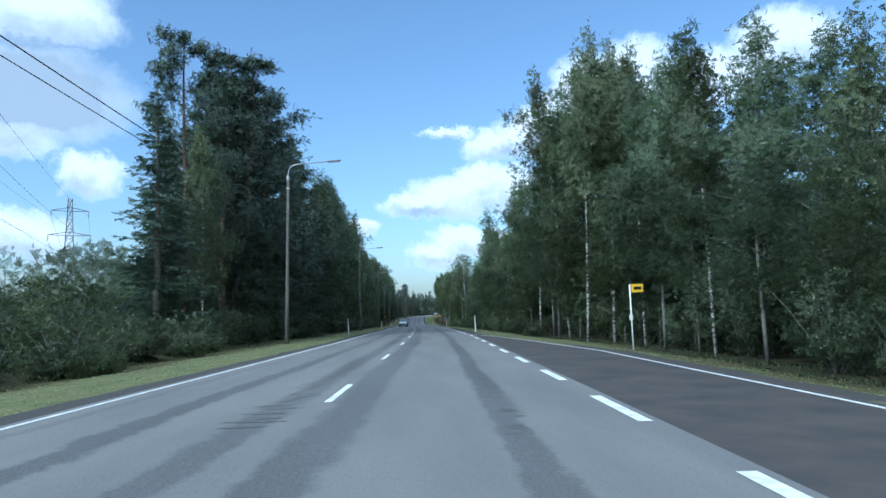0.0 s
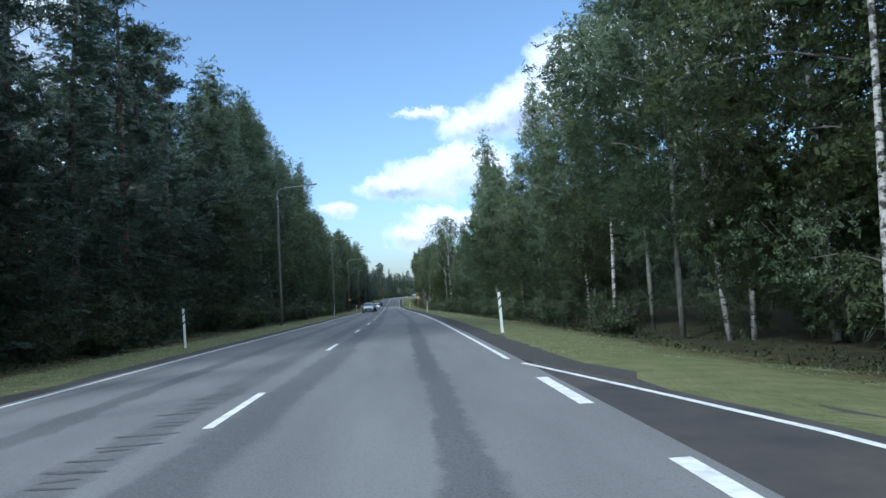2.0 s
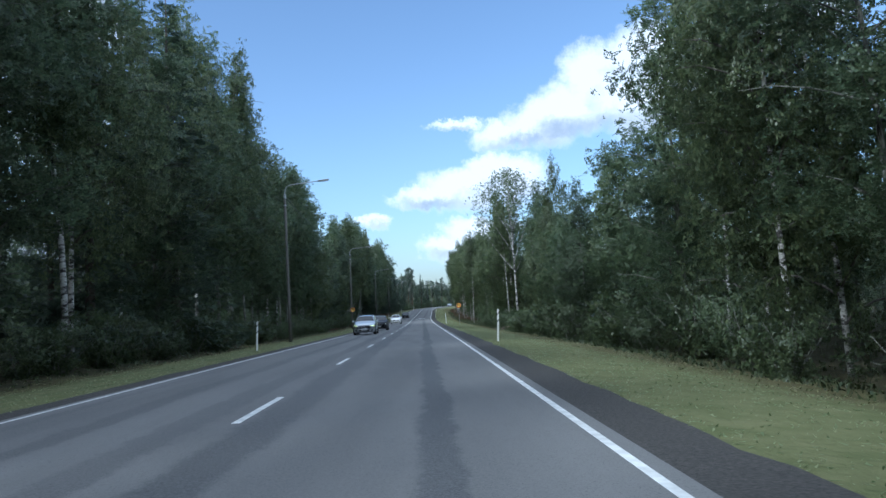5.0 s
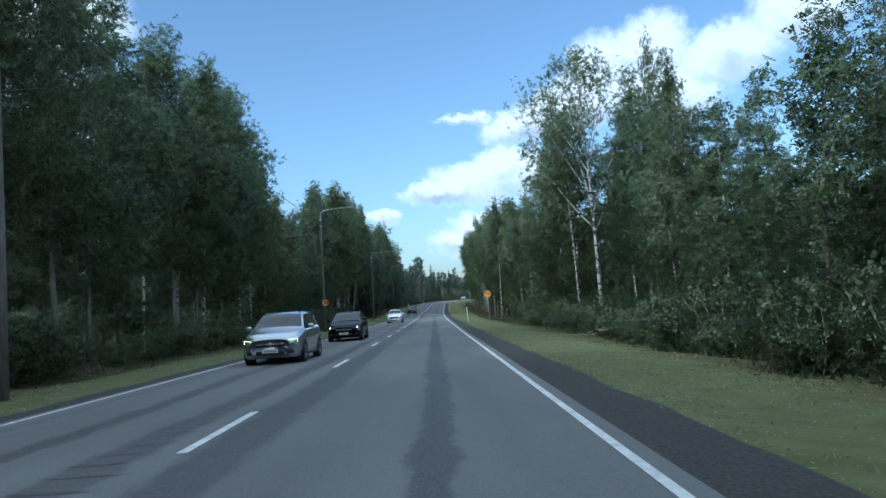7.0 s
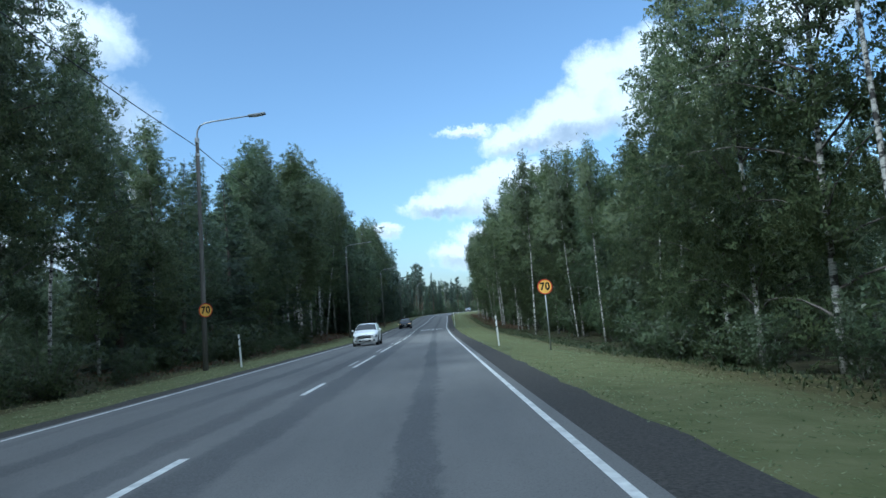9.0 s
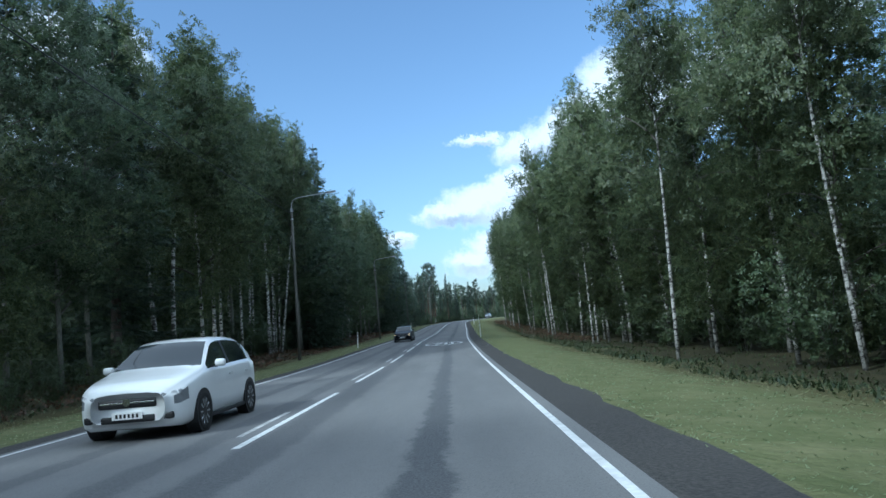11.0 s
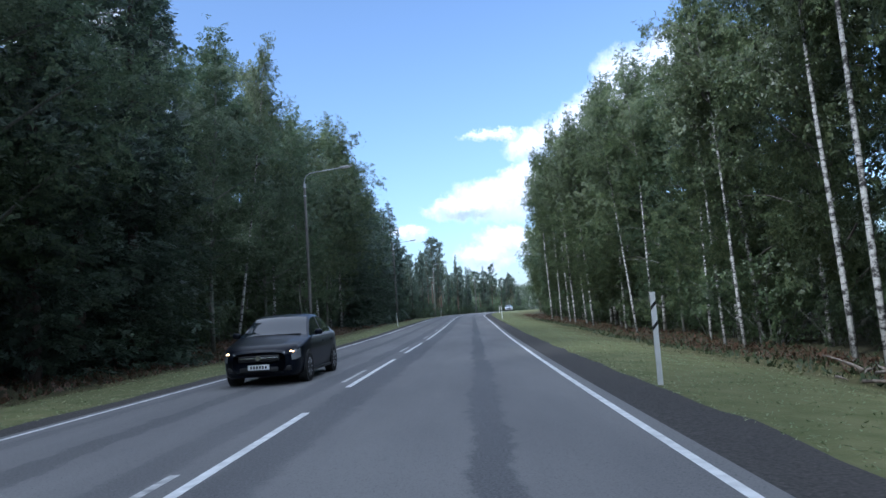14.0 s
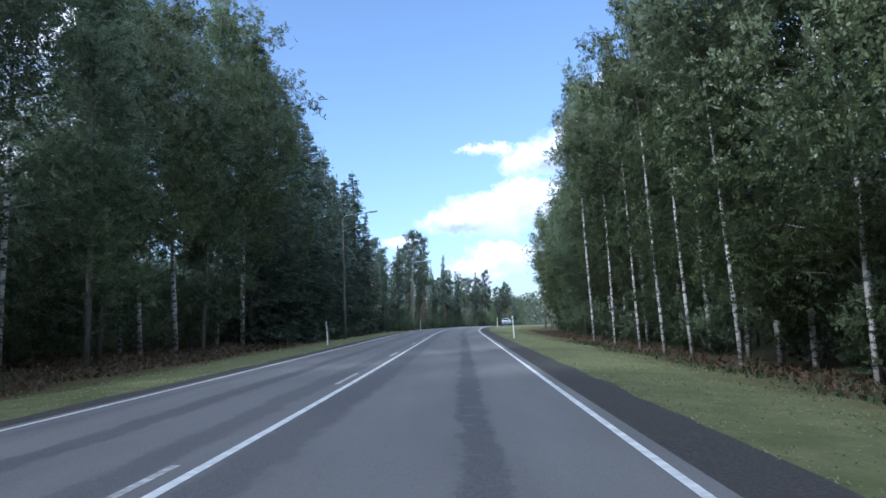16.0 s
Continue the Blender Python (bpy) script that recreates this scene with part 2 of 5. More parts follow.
def asphalt():
    k = Mat("asphalt", 0.82, spec=0.35)
    uv = k.t.nodes.new("ShaderNodeUVMap").outputs[0]
    sep = k.t.nodes.new("ShaderNodeSeparateXYZ")
    k.t.links.new(uv, sep.inputs[0])
    u = sep.outputs[0]
    pos = k.coord("Object")
    grain = k.noise(38, 3, pos, 0.7)
    blot = k.noise(0.35, 5, k.coord("Object", (2.2, 0.35, 1)))
    base = k.ramp(blot, (0.32, (0.124, 0.122, 0.120)), (0.68, (0.182, 0.178, 0.173)))
    wob = k.math("MULTIPLY_ADD", k.noise(0.6, 4, k.coord("Object", (1.0, 0.25, 1))), 0.5)
    wob.node.inputs[2].default_value = -0.25
    fray = k.math("MULTIPLY_ADD", k.noise(2.2, 6, k.coord("Object", (1.0, 0.6, 1)), 0.75), 0.55)
    fray.node.inputs[2].default_value = -0.275
    uw = k.math("ADD", k.math("ADD", u, wob), fray)
    # worn wheel paths and the older strip along the joint between the lanes
    dark = None
    for centre, half, depth in ((-2.1, 0.22, 0.85), (-0.62, 0.26, 0.7), (0.45, 0.33, 0.9), (2.65, 0.21, 0.95), (-3.4, 0.12, 0.4)):
        d = k.math("ABSOLUTE", k.math("SUBTRACT", uw, centre))
        n = k.t.nodes.new("ShaderNodeMapRange")
        n.interpolation_type = "SMOOTHSTEP"
        n.inputs["From Min"].default_value, n.inputs["From Max"].default_value = half * 1.3, half * 0.7
        n.inputs["To Max"].default_value = depth
        k.t.links.new(d, n.inputs["Value"])
        dark = n.outputs[0] if dark is None else k.math("MAXIMUM", dark, n.outputs[0])
    patch = k.ramp(k.noise(0.16, 3, k.coord("Object", (1, 0.3, 1))), (0.35, (0.6, 0.6, 0.6)), (0.6, (1, 1, 1)))
    c = k.mix(k.math("MULTIPLY", dark, patch), base, (0.044, 0.044, 0.048))
    c = k.mix(k.ramp(grain, (0.35, (0, 0, 0)), (0.75, (0.55, 0.55, 0.55))), c, (0.215, 0.215, 0.213))
    c = k.mix(k.ramp(k.noise(60, 2, pos), (0.55, (0, 0, 0)), (0.75, (0.6, 0.6, 0.6))), c, (0.035, 0.035, 0.036))
    k.color(c)
    k.set(k.b, "Roughness", k.math("SUBTRACT", 0.86, k.math("MULTIPLY", dark, 0.10)))
    k.bump(grain, 0.35, 0.006)
    return k.m


def simple(name, lo, hi, scale, rough=0.8, bump=0.3, dist=0.01, metal=0.0, spec=0.3, detail=5, stretch=(1, 1, 1)):
    k = Mat(name, rough, metal, spec)
    n = k.noise(scale, detail, k.coord("Object", stretch))
    k.color(k.ramp(n, (0.32, lo), (0.68, hi)))
    if bump:
        k.bump(k.noise(scale * 4, 4, k.coord("Object", stretch)), bump, dist)
    return k.m


M["asphalt"] = asphalt()
M["bay_asphalt"] = simple("bay_asphalt", (0.040, 0.040, 0.042), (0.082, 0.070, 0.064), 0.9, 0.85, 0.4, 0.006, detail=9)
M["gravel"] = simple("gravel", (0.034, 0.032, 0.031), (0.082, 0.076, 0.069), 26, 0.95, 0.5, 0.012, detail=10)
M["road_paint"] = simple("road_paint", (0.52, 0.52, 0.51), (0.80, 0.80, 0.78), 5, 0.7, 0.2, 0.004, detail=9)
M["worn_paint"] = simple("worn_paint", (0.22, 0.22, 0.215), (0.62, 0.61, 0.59), 6, 0.75, 0.2, 0.004, detail=9)
M["tar"] = simple("tar", (0.06, 0.06, 0.062), (0.12, 0.116, 0.112), 7, 0.6, 0.3, 0.004)


def ground_mat():
    k = Mat("forest_floor_and_grass", 0.95, spec=0.15)
    uv = k.t.nodes.new("ShaderNodeUVMap").outputs[0]
    sep = k.t.nodes.new("ShaderNodeSeparateXYZ")
    k.t.links.new(uv, sep.inputs[0])
    pos = k.coord("Object")
    wob = k.math("MULTIPLY_ADD", k.noise(0.7, 5, pos), 5.0)
    wob.node.inputs[2].default_value = -2.5
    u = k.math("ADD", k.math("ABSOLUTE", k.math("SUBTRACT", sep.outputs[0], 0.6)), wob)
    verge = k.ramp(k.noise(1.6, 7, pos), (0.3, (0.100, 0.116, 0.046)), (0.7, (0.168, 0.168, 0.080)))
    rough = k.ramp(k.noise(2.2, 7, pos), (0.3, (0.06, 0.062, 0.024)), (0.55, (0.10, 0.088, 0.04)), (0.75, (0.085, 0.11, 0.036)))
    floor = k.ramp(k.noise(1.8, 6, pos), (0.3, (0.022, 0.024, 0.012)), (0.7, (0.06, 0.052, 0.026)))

    def step(lo, hi):
        n = k.t.nodes.new("ShaderNodeMapRange")
        n.inputs["From Min"].default_value, n.inputs["From Max"].default_value = lo, hi
        k.t.links.new(u, n.inputs["Value"])
        return n.outputs[0]

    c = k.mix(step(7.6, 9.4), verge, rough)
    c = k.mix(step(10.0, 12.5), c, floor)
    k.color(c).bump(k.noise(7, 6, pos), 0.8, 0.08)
    return k.m


M["ground"] = ground_mat()
M["pole_wood"] = simple("pole_wood", (0.085, 0.08, 0.072), (0.165, 0.155, 0.14), 2.5, 0.85, 0.5, 0.01, stretch=(6, 6, 0.6))
M["galvanised"] = simple("galvanised", (0.30, 0.31, 0.32), (0.45, 0.46, 0.47), 6, 0.5, 0.1, 0.003, metal=0.7)
M["lamp_grey"] = simple("lamp_grey", (0.20, 0.21, 0.22), (0.30, 0.31, 0.32), 6, 0.5, 0)
M["white_plastic"] = simple("white_plastic", (0.66, 0.66, 0.64), (0.80, 0.80, 0.78), 7, 0.55, 0)
M["black_plastic"] = simple("black_plastic", (0.012, 0.012, 0.013), (0.03, 0.03, 0.03), 7, 0.5, 0)
M["reflector"] = simple("reflector", (0.55, 0.56, 0.58), (0.75, 0.75, 0.76), 9, 0.25, 0)
M["sign_orange"] = simple("sign_orange", (0.84, 0.50, 0.09), (0.90, 0.56, 0.12), 5, 0.45, 0)
M["sign_red"] = simple("sign_red", (0.52, 0.035, 0.025), (0.62, 0.05, 0.035), 5, 0.45, 0)
M["sign_yellow"] = simple("sign_yellow", (0.82, 0.50, 0.02), (0.90, 0.56, 0.04), 5, 0.45, 0)
M["sign_black"] = simple("sign_black", (0.012, 0.012, 0.012), (0.02, 0.02, 0.02), 5, 0.45, 0)
M["steel_dark"] = simple("steel_dark", (0.13, 0.14, 0.15), (0.22, 0.23, 0.24), 3, 0.6, 0.1, 0.004, metal=0.4)
M["cable"] = simple("cable", (0.02, 0.02, 0.022), (0.04, 0.04, 0.042), 3, 0.6, 0)
M["rubber"] = simple("rubber", (0.014, 0.014, 0.014), (0.03, 0.03, 0.03), 12, 0.8, 0.2, 0.004)
M["stone"] = simple("stone", (0.10, 0.10, 0.095), (0.24, 0.235, 0.22), 5, 0.9, 0.6, 0.02)
M["dead_wood"] = simple("dead_wood", (0.11, 0.09, 0.07), (0.25, 0.21, 0.17), 6, 0.9, 0.5, 0.01)


def paint(name, rgb, metal=0.35, coat=0.8):
    k = Mat(name, 0.3, metal, 0.5 if metal else 0.12)
    n = k.noise(3.0, 5, k.coord("Object"))
    k.color(k.mix(k.ramp(n, (0.35, (0, 0, 0)), (0.8, (0.35, 0.35, 0.35))), rgb, tuple(0.8 * c + 0.008 for c in rgb)))
    k.set(k.b, "Coat Weight", coat)
    k.set(k.b, "Coat Roughness", 0.06)
    return k.m


M["silver_paint"] = paint("silver_paint", (0.46, 0.49, 0.53), 0.9, 1.0)
M["black_paint"] = paint("black_paint", (0.005, 0.005, 0.009), 0.0, 0.05)
M["white_paint"] = paint("white_paint", (0.72, 0.73, 0.73), 0.0)
M["navy_paint"] = paint("navy_paint", (0.004, 0.006, 0.012), 0.0, 0.06)
M["grey_paint"] = paint("grey_paint", (0.16, 0.17, 0.18), 0.5)
M["lamp_lens"] = simple("lamp_lens", (0.16, 0.17, 0.18), (0.24, 0.25, 0.26), 6, 0.08, 0, spec=0.6)
M["car_glass"] = simple("car_glass", (0.006, 0.010, 0.015), (0.010, 0.015, 0.021), 2, 0.04, 0, spec=0.45)
M["chrome"] = simple("chrome", (0.6, 0.61, 0.62), (0.7, 0.7, 0.7), 8, 0.15, 0, metal=1.0)
M["rim"] = simple("rim", (0.32, 0.33, 0.34), (0.45, 0.46, 0.47), 8, 0.35, 0, metal=0.8)
M["tail_red"] = simple("tail_red", (0.35, 0.012, 0.01), (0.45, 0.02, 0.015), 8, 0.2, 0)


def lamp_on(name, rgb, power):
    k = Mat(name, 0.2)
    k.color(rgb)
    k.set(k.b, "Emission Color", rgb)
    k.set(k.b, "Emission Strength", power)
    return k.m


M["headlight_white"] = lamp_on("headlight_white", (1.0, 0.84, 0.56), 6.0)
M["headlight_yellow"] = lamp_on("headlight_yellow", (0.85, 0.95, 0.35), 1.6)
M["headlight_orange"] = lamp_on("headlight_orange", (1.0, 0.60, 0.24), 5.0)

# ---- the lie of the land ----
_ky = np.array([-300.0, -60, 0, 60, 120, 180, 240, 300, 360, 400, 450, 520, 3000])
_kz = np.array([0.5, 0.3, 0.0, -0.53, -1.36, -2.33, -3.05, -2.88, -2.07, -1.6, -1.3, -1.2, -1.2])
_cy = np.array([-300.0, -60, 0, 45, 90, 135, 180, 225, 270, 315, 345, 360, 372, 385, 405, 430, 455, 480, 505, 530, 560, 600, 700, 3000])
_cx = np.array([-16.0, -5.6, -2.76, -1.0, -0.11, -0.01, 0.01, -0.01, 0.06, 1.01, 1.5, 1.75, 2.0, 2.6, 4.2, 7.6, 12.5, 18.5, 26.0, 35.0, 47.0, 65.0, 115.0, 1300.0])
_gy = np.arange(-300.0, 900.0, 1.0)
_ker = np.exp(-0.5 * (np.arange(-24, 25) / 8.0) ** 2)
_ker /= _ker.sum()


def _smooth(ky, kv):
    return np.convolve(np.pad(np.interp(_gy, ky, kv), 24, mode="edge"), _ker, mode="valid")


_sz, _sx = _smooth(_ky, _kz), _smooth(_cy, _cx)


def zr(y):
    return float(np.interp(y, _gy, _sz))


def xc(y):
    return float(np.interp(y, _gy, _sx))


# cross-section of the ground: the wood beside the near lane lies lower than the road
_pu = [-3000.0, -60, -30, -20, -14, -11, -9, -7.5, -6, -4.7, 5.5, 7.5, 9.5, 11, 13, 16, 20, 30, 60, 3000]
_pz = [3.0, 1.0, 0.5, 0.1, -0.15, -0.45, -0.30, -0.12, -0.08, -0.03, -0.03, -0.16, -0.42, -0.66, -0.88, -0.95, -0.8, -0.3, 0.5, 3.0]


def gz(x, y):
    """Height of the ground."""
    u = x - xc(y)
    v = max(5.5, u - float(np.interp(y, [38, 58], [1.6, 0.0]))) if u > 5.5 else u
    z = zr(y) + float(np.interp(v, _pu, _pz))
    k = min(1.0, max(0.0, (abs(u - 0.5) - 6.5) / 5))
    return z + k * 0.22 * noise.noise(Vector((x * 0.22, y * 0.22, 0))) + k * 0.10 * noise.noise(Vector((x * 0.9, y * 0.9, 3)))


def at(u, y):
    """A place u metres to the side of the road's centre line, on the ground."""
    x = xc(y) + u
    return x, y, gz(x, y)


# ---- building helpers ----


def mesh_of(name, verts, faces, material=None, smooth=False, uv=None):
    me = bpy.data.meshes.new(name)
    me.from_pydata([tuple(v) for v in verts], [], [tuple(f) for f in faces])
    for m in (material if isinstance(material, (list, tuple)) else [material]):
        if m:
            me.materials.append(m)
    if uv is not None:
        lay = me.uv_layers.new(name="UVMap")
        idx = np.empty(len(me.loops), dtype=np.int32)
        me.loops.foreach_get("vertex_index", idx)
        lay.data.foreach_set("uv", np.asarray(uv, dtype=np.float32)[idx].ravel())
    if smooth:
        me.polygons.foreach_set("use_smooth", [True] * len(me.polygons))
    me.update()
    return me


def part(name, bm, material, parent=None, label="", smooth=False):
    """Links a bmesh as one mesh object under a thing or a part."""
    me = bpy.data.meshes.new(name)
    bm.to_mesh(me)
    bm.free()
    me.materials.append(material)
    if smooth:
        me.polygons.foreach_set("use_smooth", [True] * len(me.polygons))
    ob = new(name, me)
    ob.parent = parent
    return tagged(ob, label)


def box(bm, cx, cy, cz, sx, sy, sz, bevel=0.0, m=None):
    r = bmesh.ops.create_cube(bm, size=1.0)
    mat = Matrix.Translation((cx, cy, cz)) @ Matrix.Diagonal((sx, sy, sz, 1))
    bmesh.ops.transform(bm, matrix=(m @ mat) if m else mat, verts=r["verts"])
    if bevel:
        edges = list({e for v in r["verts"] for e in v.link_edges})
        bmesh.ops.bevel(bm, geom=edges, offset=bevel, segments=2, affect="EDGES", profile=0.5)
    return bm


def cyl(bm, p, q, r1, r2=None, seg=12):
    p, q = Vector(p), Vector(q)
    d = q - p
    m = Matrix.Translation((p + q) / 2) @ d.to_track_quat("Z", "Y").to_matrix().to_4x4()
    bmesh.ops.create_cone(bm, cap_ends=True, segments=seg, radius1=r1, radius2=r1 if r2 is None else r2, depth=d.length, matrix=m)
    return bm


def tube(pts, radii, seg=7, cap=True):
    """Vertices and faces of a tube through points."""
    V, F = [], []
    pts = [Vector(p) for p in pts]
    for i, p in enumerate(pts):
        d = (pts[min(i + 1, len(pts) - 1)] - pts[max(i - 1, 0)]).normalized()
        a = d.orthogonal().normalized() if abs(d.z) < 0.9 else (Vector((1, 0, 0)) - d * d.x).normalized()
        b = d.cross(a)
        for k in range(seg):
            t = 2 * math.pi * k / seg
            V.append(p + radii[i] * (math.cos(t) * a + math.sin(t) * b))
    for i in range(len(pts) - 1):
        for k in range(seg):
            F.append((i * seg + k, i * seg + (k + 1) % seg, (i + 1) * seg + (k + 1) % seg, (i + 1) * seg + k))
    if cap:
        F.append(tuple(range(seg))[::-1])
        F.append(tuple((len(pts) - 1) * seg + k for k in range(seg)))
    return V, F


def join(chunks):
    V, F = [], []
    for v, f in chunks:
        o = len(V)
        V.extend(v)
        F.extend(tuple(i + o for i in g) for g in f)
    return V, F


def empty(name, m):
    ob = new(name)
    ob.empty_display_size = 0.3
    ob.matrix_basis = m
    return ob


def blades(rng, c, size, ratio=0.55, droop=0.0, long_dir=None):
    """Leaf-shaped quads round the centres c (n x 3)."""
    n = len(c)
    a = rng.normal(size=(n, 3))
    if long_dir is not None:
        a = a * 0.35 + long_dir
    a[:, 2] -= droop
    a /= np.linalg.norm(a, axis=1)[:, None] + 1e-9
    b = np.cross(a, rng.normal(size=(n, 3)))
    b /= np.linalg.norm(b, axis=1)[:, None] + 1e-9
    s = (size * rng.uniform(0.6, 1.35, n))[:, None]
    v = np.empty((n, 3, 3))
    v[:, 0] = c - a * s * 0.5
    v[:, 1], v[:, 2] = c + a * s * 0.42 + b * s * 0.55 * ratio, c + a * s * 0.30 - b * s * 0.55 * ratio
    return v.reshape(-1, 3), np.arange(3 * n).reshape(n, 3)


def soft_normals(me, v, aim, keep):
    """Turns each leaf's face and shading outwards, so that a crown is lit as a mass rather than chip by chip."""
    t = np.asarray(v, dtype=np.float64).reshape(-1, 3, 3)
    g = np.cross(t[:, 1] - t[:, 0], t[:, 2] - t[:, 0])
    g /= np.linalg.norm(g, axis=1)[:, None] + 1e-9
    n = aim * (1 - keep) + g * keep
    n /= np.linalg.norm(n, axis=1)[:, None] + 1e-9
    me.polygons.foreach_set("use_smooth", [True] * len(me.polygons))
    me.normals_split_custom_set_from_vertices(np.repeat(n, 3, axis=0).tolist())


def face_out(v, aim):
    t = np.asarray(v, dtype=np.float64).reshape(-1, 3, 3)
    g = np.cross(t[:, 1] - t[:, 0], t[:, 2] - t[:, 0])
    back = (g * aim).sum(axis=1) < 0
    t[back] = t[back][:, [0, 2, 1]]
    return t.reshape(-1, 3)


def np_mesh(name, v, f, material):
    me = bpy.data.meshes.new(name)
    k = f.shape[1]
    me.vertices.add(len(v))
    me.vertices.foreach_set("co", np.asarray(v, dtype=np.float32).ravel())
    me.loops.add(f.size)
    me.loops.foreach_set("vertex_index", f.astype(np.int32).ravel())
    me.polygons.add(len(f))
    me.polygons.foreach_set("loop_start", np.arange(0, f.size, k, dtype=np.int32))
    me.polygons.foreach_set("loop_total", np.full(len(f), k, dtype=np.int32))
    me.materials.append(material)
    me.update(calc_edges=True)
    return me


# ---- ground and road ----


def build_ground():
    us = [-3000, -900, -300, -120, -60, -45, -34, -27, -22, -18, -15.5, -13.5, -12, -11, -10, -9, -8.2, -7.5, -6.7, -6, -5.3, -4.7,
          -2, 0.5, 3, 5.5, 6.2, 6.9, 7.6, 8.4, 9.2, 10, 10.8, 11.6, 12.6, 13.8, 15.5, 18, 22, 27, 34, 45, 60, 120, 300, 900, 3000]
    ys = [-1500.0, -500.0, -200.0, -100.0] + [-60.0 + 2.5 * i for i in range(290)] + [700.0, 760.0, 850.0, 1100.0, 1700.0, 4500.0]
    V, F, UV = [], [], []
    for y in ys:
        for u in us:
            x = xc(min(max(y, -60), 640)) + u
            z = gz(x, min(max(y, -60), 640)) if -60 <= y <= 640 else zr(min(max(y, -60), 640)) - 0.1
            if -4.7 < u < 5.5:
                z = zr(y) - 0.10
            V.append((x, y, z))
            UV.append((u, y))
    n = len(us)
    for j in range(len(ys) - 1):
        for i in range(n - 1):
            F.append((j * n + i, j * n + i + 1, (j + 1) * n + i + 1, (j + 1) * n + i))
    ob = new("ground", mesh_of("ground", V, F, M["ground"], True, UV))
    return tagged(ob, "forest floor with mown grass verge along the road", "ground", kind="structure")


def strip(u0, u1, y0, y1, z, step=2.5, thick=0.0, cols=1):
    """A ribbon along the road between two offsets, which may be functions of y."""
    f0, f1 = (u0 if callable(u0) else (lambda y: u0)), (u1 if callable(u1) else (lambda y: u1))
    n = max(1, int(math.ceil((y1 - y0) / step)))
    V, F, UV = [], [], []
    for j in range(n + 1):
        y = y0 + (y1 - y0) * j / n
        for i in range(cols + 1):
            u = f0(y) + (f1(y) - f0(y)) * i / cols
            V.append((xc(y) + u, y, zr(y) + (z(u) if callable(z) else z)))
            UV.append((u, y))
    k = cols + 1
    for j in range(n):
        for i in range(cols):
            F.append((j * k + i, j * k + i + 1, (j + 1) * k + i + 1, (j + 1) * k + i))
    if thick:
        o = len(V)
        V += [(x, y, w - thick) for x, y, w in V]
        UV += UV
        rim = [(0, j) for j in range(n + 1)] + [(i, n) for i in range(1, k)] + [(k - 1, j) for j in range(n - 1, -1, -1)] + [(i, 0) for i in range(k - 2, 0, -1)]
        ids = [j * k + i for i, j in rim]
        for a, b in zip(ids, ids[1:] + ids[:1]):
            F.append((a, b, b + o, a + o))
    return V, F, UV


def ribbon(name, material, parent=None, label="", **k):
    V, F, UV = strip(**k)
    ob = new(name, mesh_of(name, V, F, material, False, UV))
    ob.parent = parent
    return tagged(ob, label)


ground = build_ground()
END = 620.0
road = ribbon("road", M["asphalt"], label="worn grey asphalt road with darker wheel paths", u0=-4.05, u1=4.5, y0=-60, y1=END, z=0.0, thick=0.09, cols=6)
tagged(road, category="road", kind="structure")
bay_edge = lambda y: float(np.interp(y, [-60, 26, 38, 46, 54], [8.1, 8.1, 7.0, 6.1, 4.5]))
bay = ribbon("bus_bay", M["bay_asphalt"], road, "darker asphalt of the bus bay", u0=4.5, u1=bay_edge, y0=-60, y1=53, z=lambda u: -0.012 * (u - 4.5), thick=0.08, cols=2)
ragged = lambda y, k: 0.16 * noise.noise(Vector((k, y * 0.45, 0))) + 0.10 * noise.noise(Vector((k, y * 1.9, 5)))
ribbon("shoulder", M["gravel"], road, "dark gravel shoulder", u0=lambda y: max(4.49, bay_edge(y) - 0.01), u1=lambda y: max(5.4, bay_edge(y) + 0.8) + ragged(y, 1), y0=-60, y1=END, z=lambda u: -0.006 - 0.022 * max(0, u - 4.5), step=0.7, thick=0.07, cols=3)
ribbon("shoulder", M["gravel"], road, "dark gravel shoulder", u0=lambda y: -4.7 + ragged(y, 9), u1=-4.04, y0=-60, y1=END, z=lambda u: 0.02 * (u + 4.05) - 0.006, step=0.7, thick=0.07, cols=2)

# painted lines, 5 mm proud
ribbon("edge_line", M["road_paint"], road, "white edge line", u0=-3.885, u1=-3.795, y0=-60, y1=END, z=0.005)
ribbon("edge_line", M["road_paint"], road, "white edge line", u0=4.215, u1=4.315, y0=54, y1=END, z=0.005)
ribbon("edge_line", M["road_paint"], road, "white edge line", u0=lambda y: bay_edge(y) - 0.35, u1=lambda y: bay_edge(y) - 0.24, y0=-60, y1=53, z=lambda u: 0.006 - 0.012 * max(0, u - 4.5))
for i in range(11):                                   # short broken line past the bus bay
    y = -8.2 + 5.6 * i
    ribbon("bay_dash", M["road_paint"], road, u0=4.20, u1=4.38, y0=y, y1=y + 2.8, z=0.005)
for y in (-12.5, -0.5, 11.5, 23.1, 35.4, 47.7, 59.8, 71.5, 83.0, 95.0, 106.2, 117.3, 128.5, 139.7, 150.8, 162.1, 172.2, 182.2):
    ribbon("centre_dash", M["road_paint"], road, "white centre dash", u0=-0.06, u1=0.06, y0=y, y1=y + 3.0, z=0.005)
for i in range(9):                                    # warning line, long dashes, with a faded line beside it
    y = 191.3 + 11.85 * i
    ribbon("warning_dash", M["road_paint"], road, "long white warning dash", u0=-0.02, u1=0.10, y0=y, y1=y + 8.3, z=0.005)
    ribbon("worn_dash", M["worn_paint"], road, "faded lane marking", u0=-0.32, u1=-0.22, y0=y + 1.2, y1=y + 4.4, z=0.005)
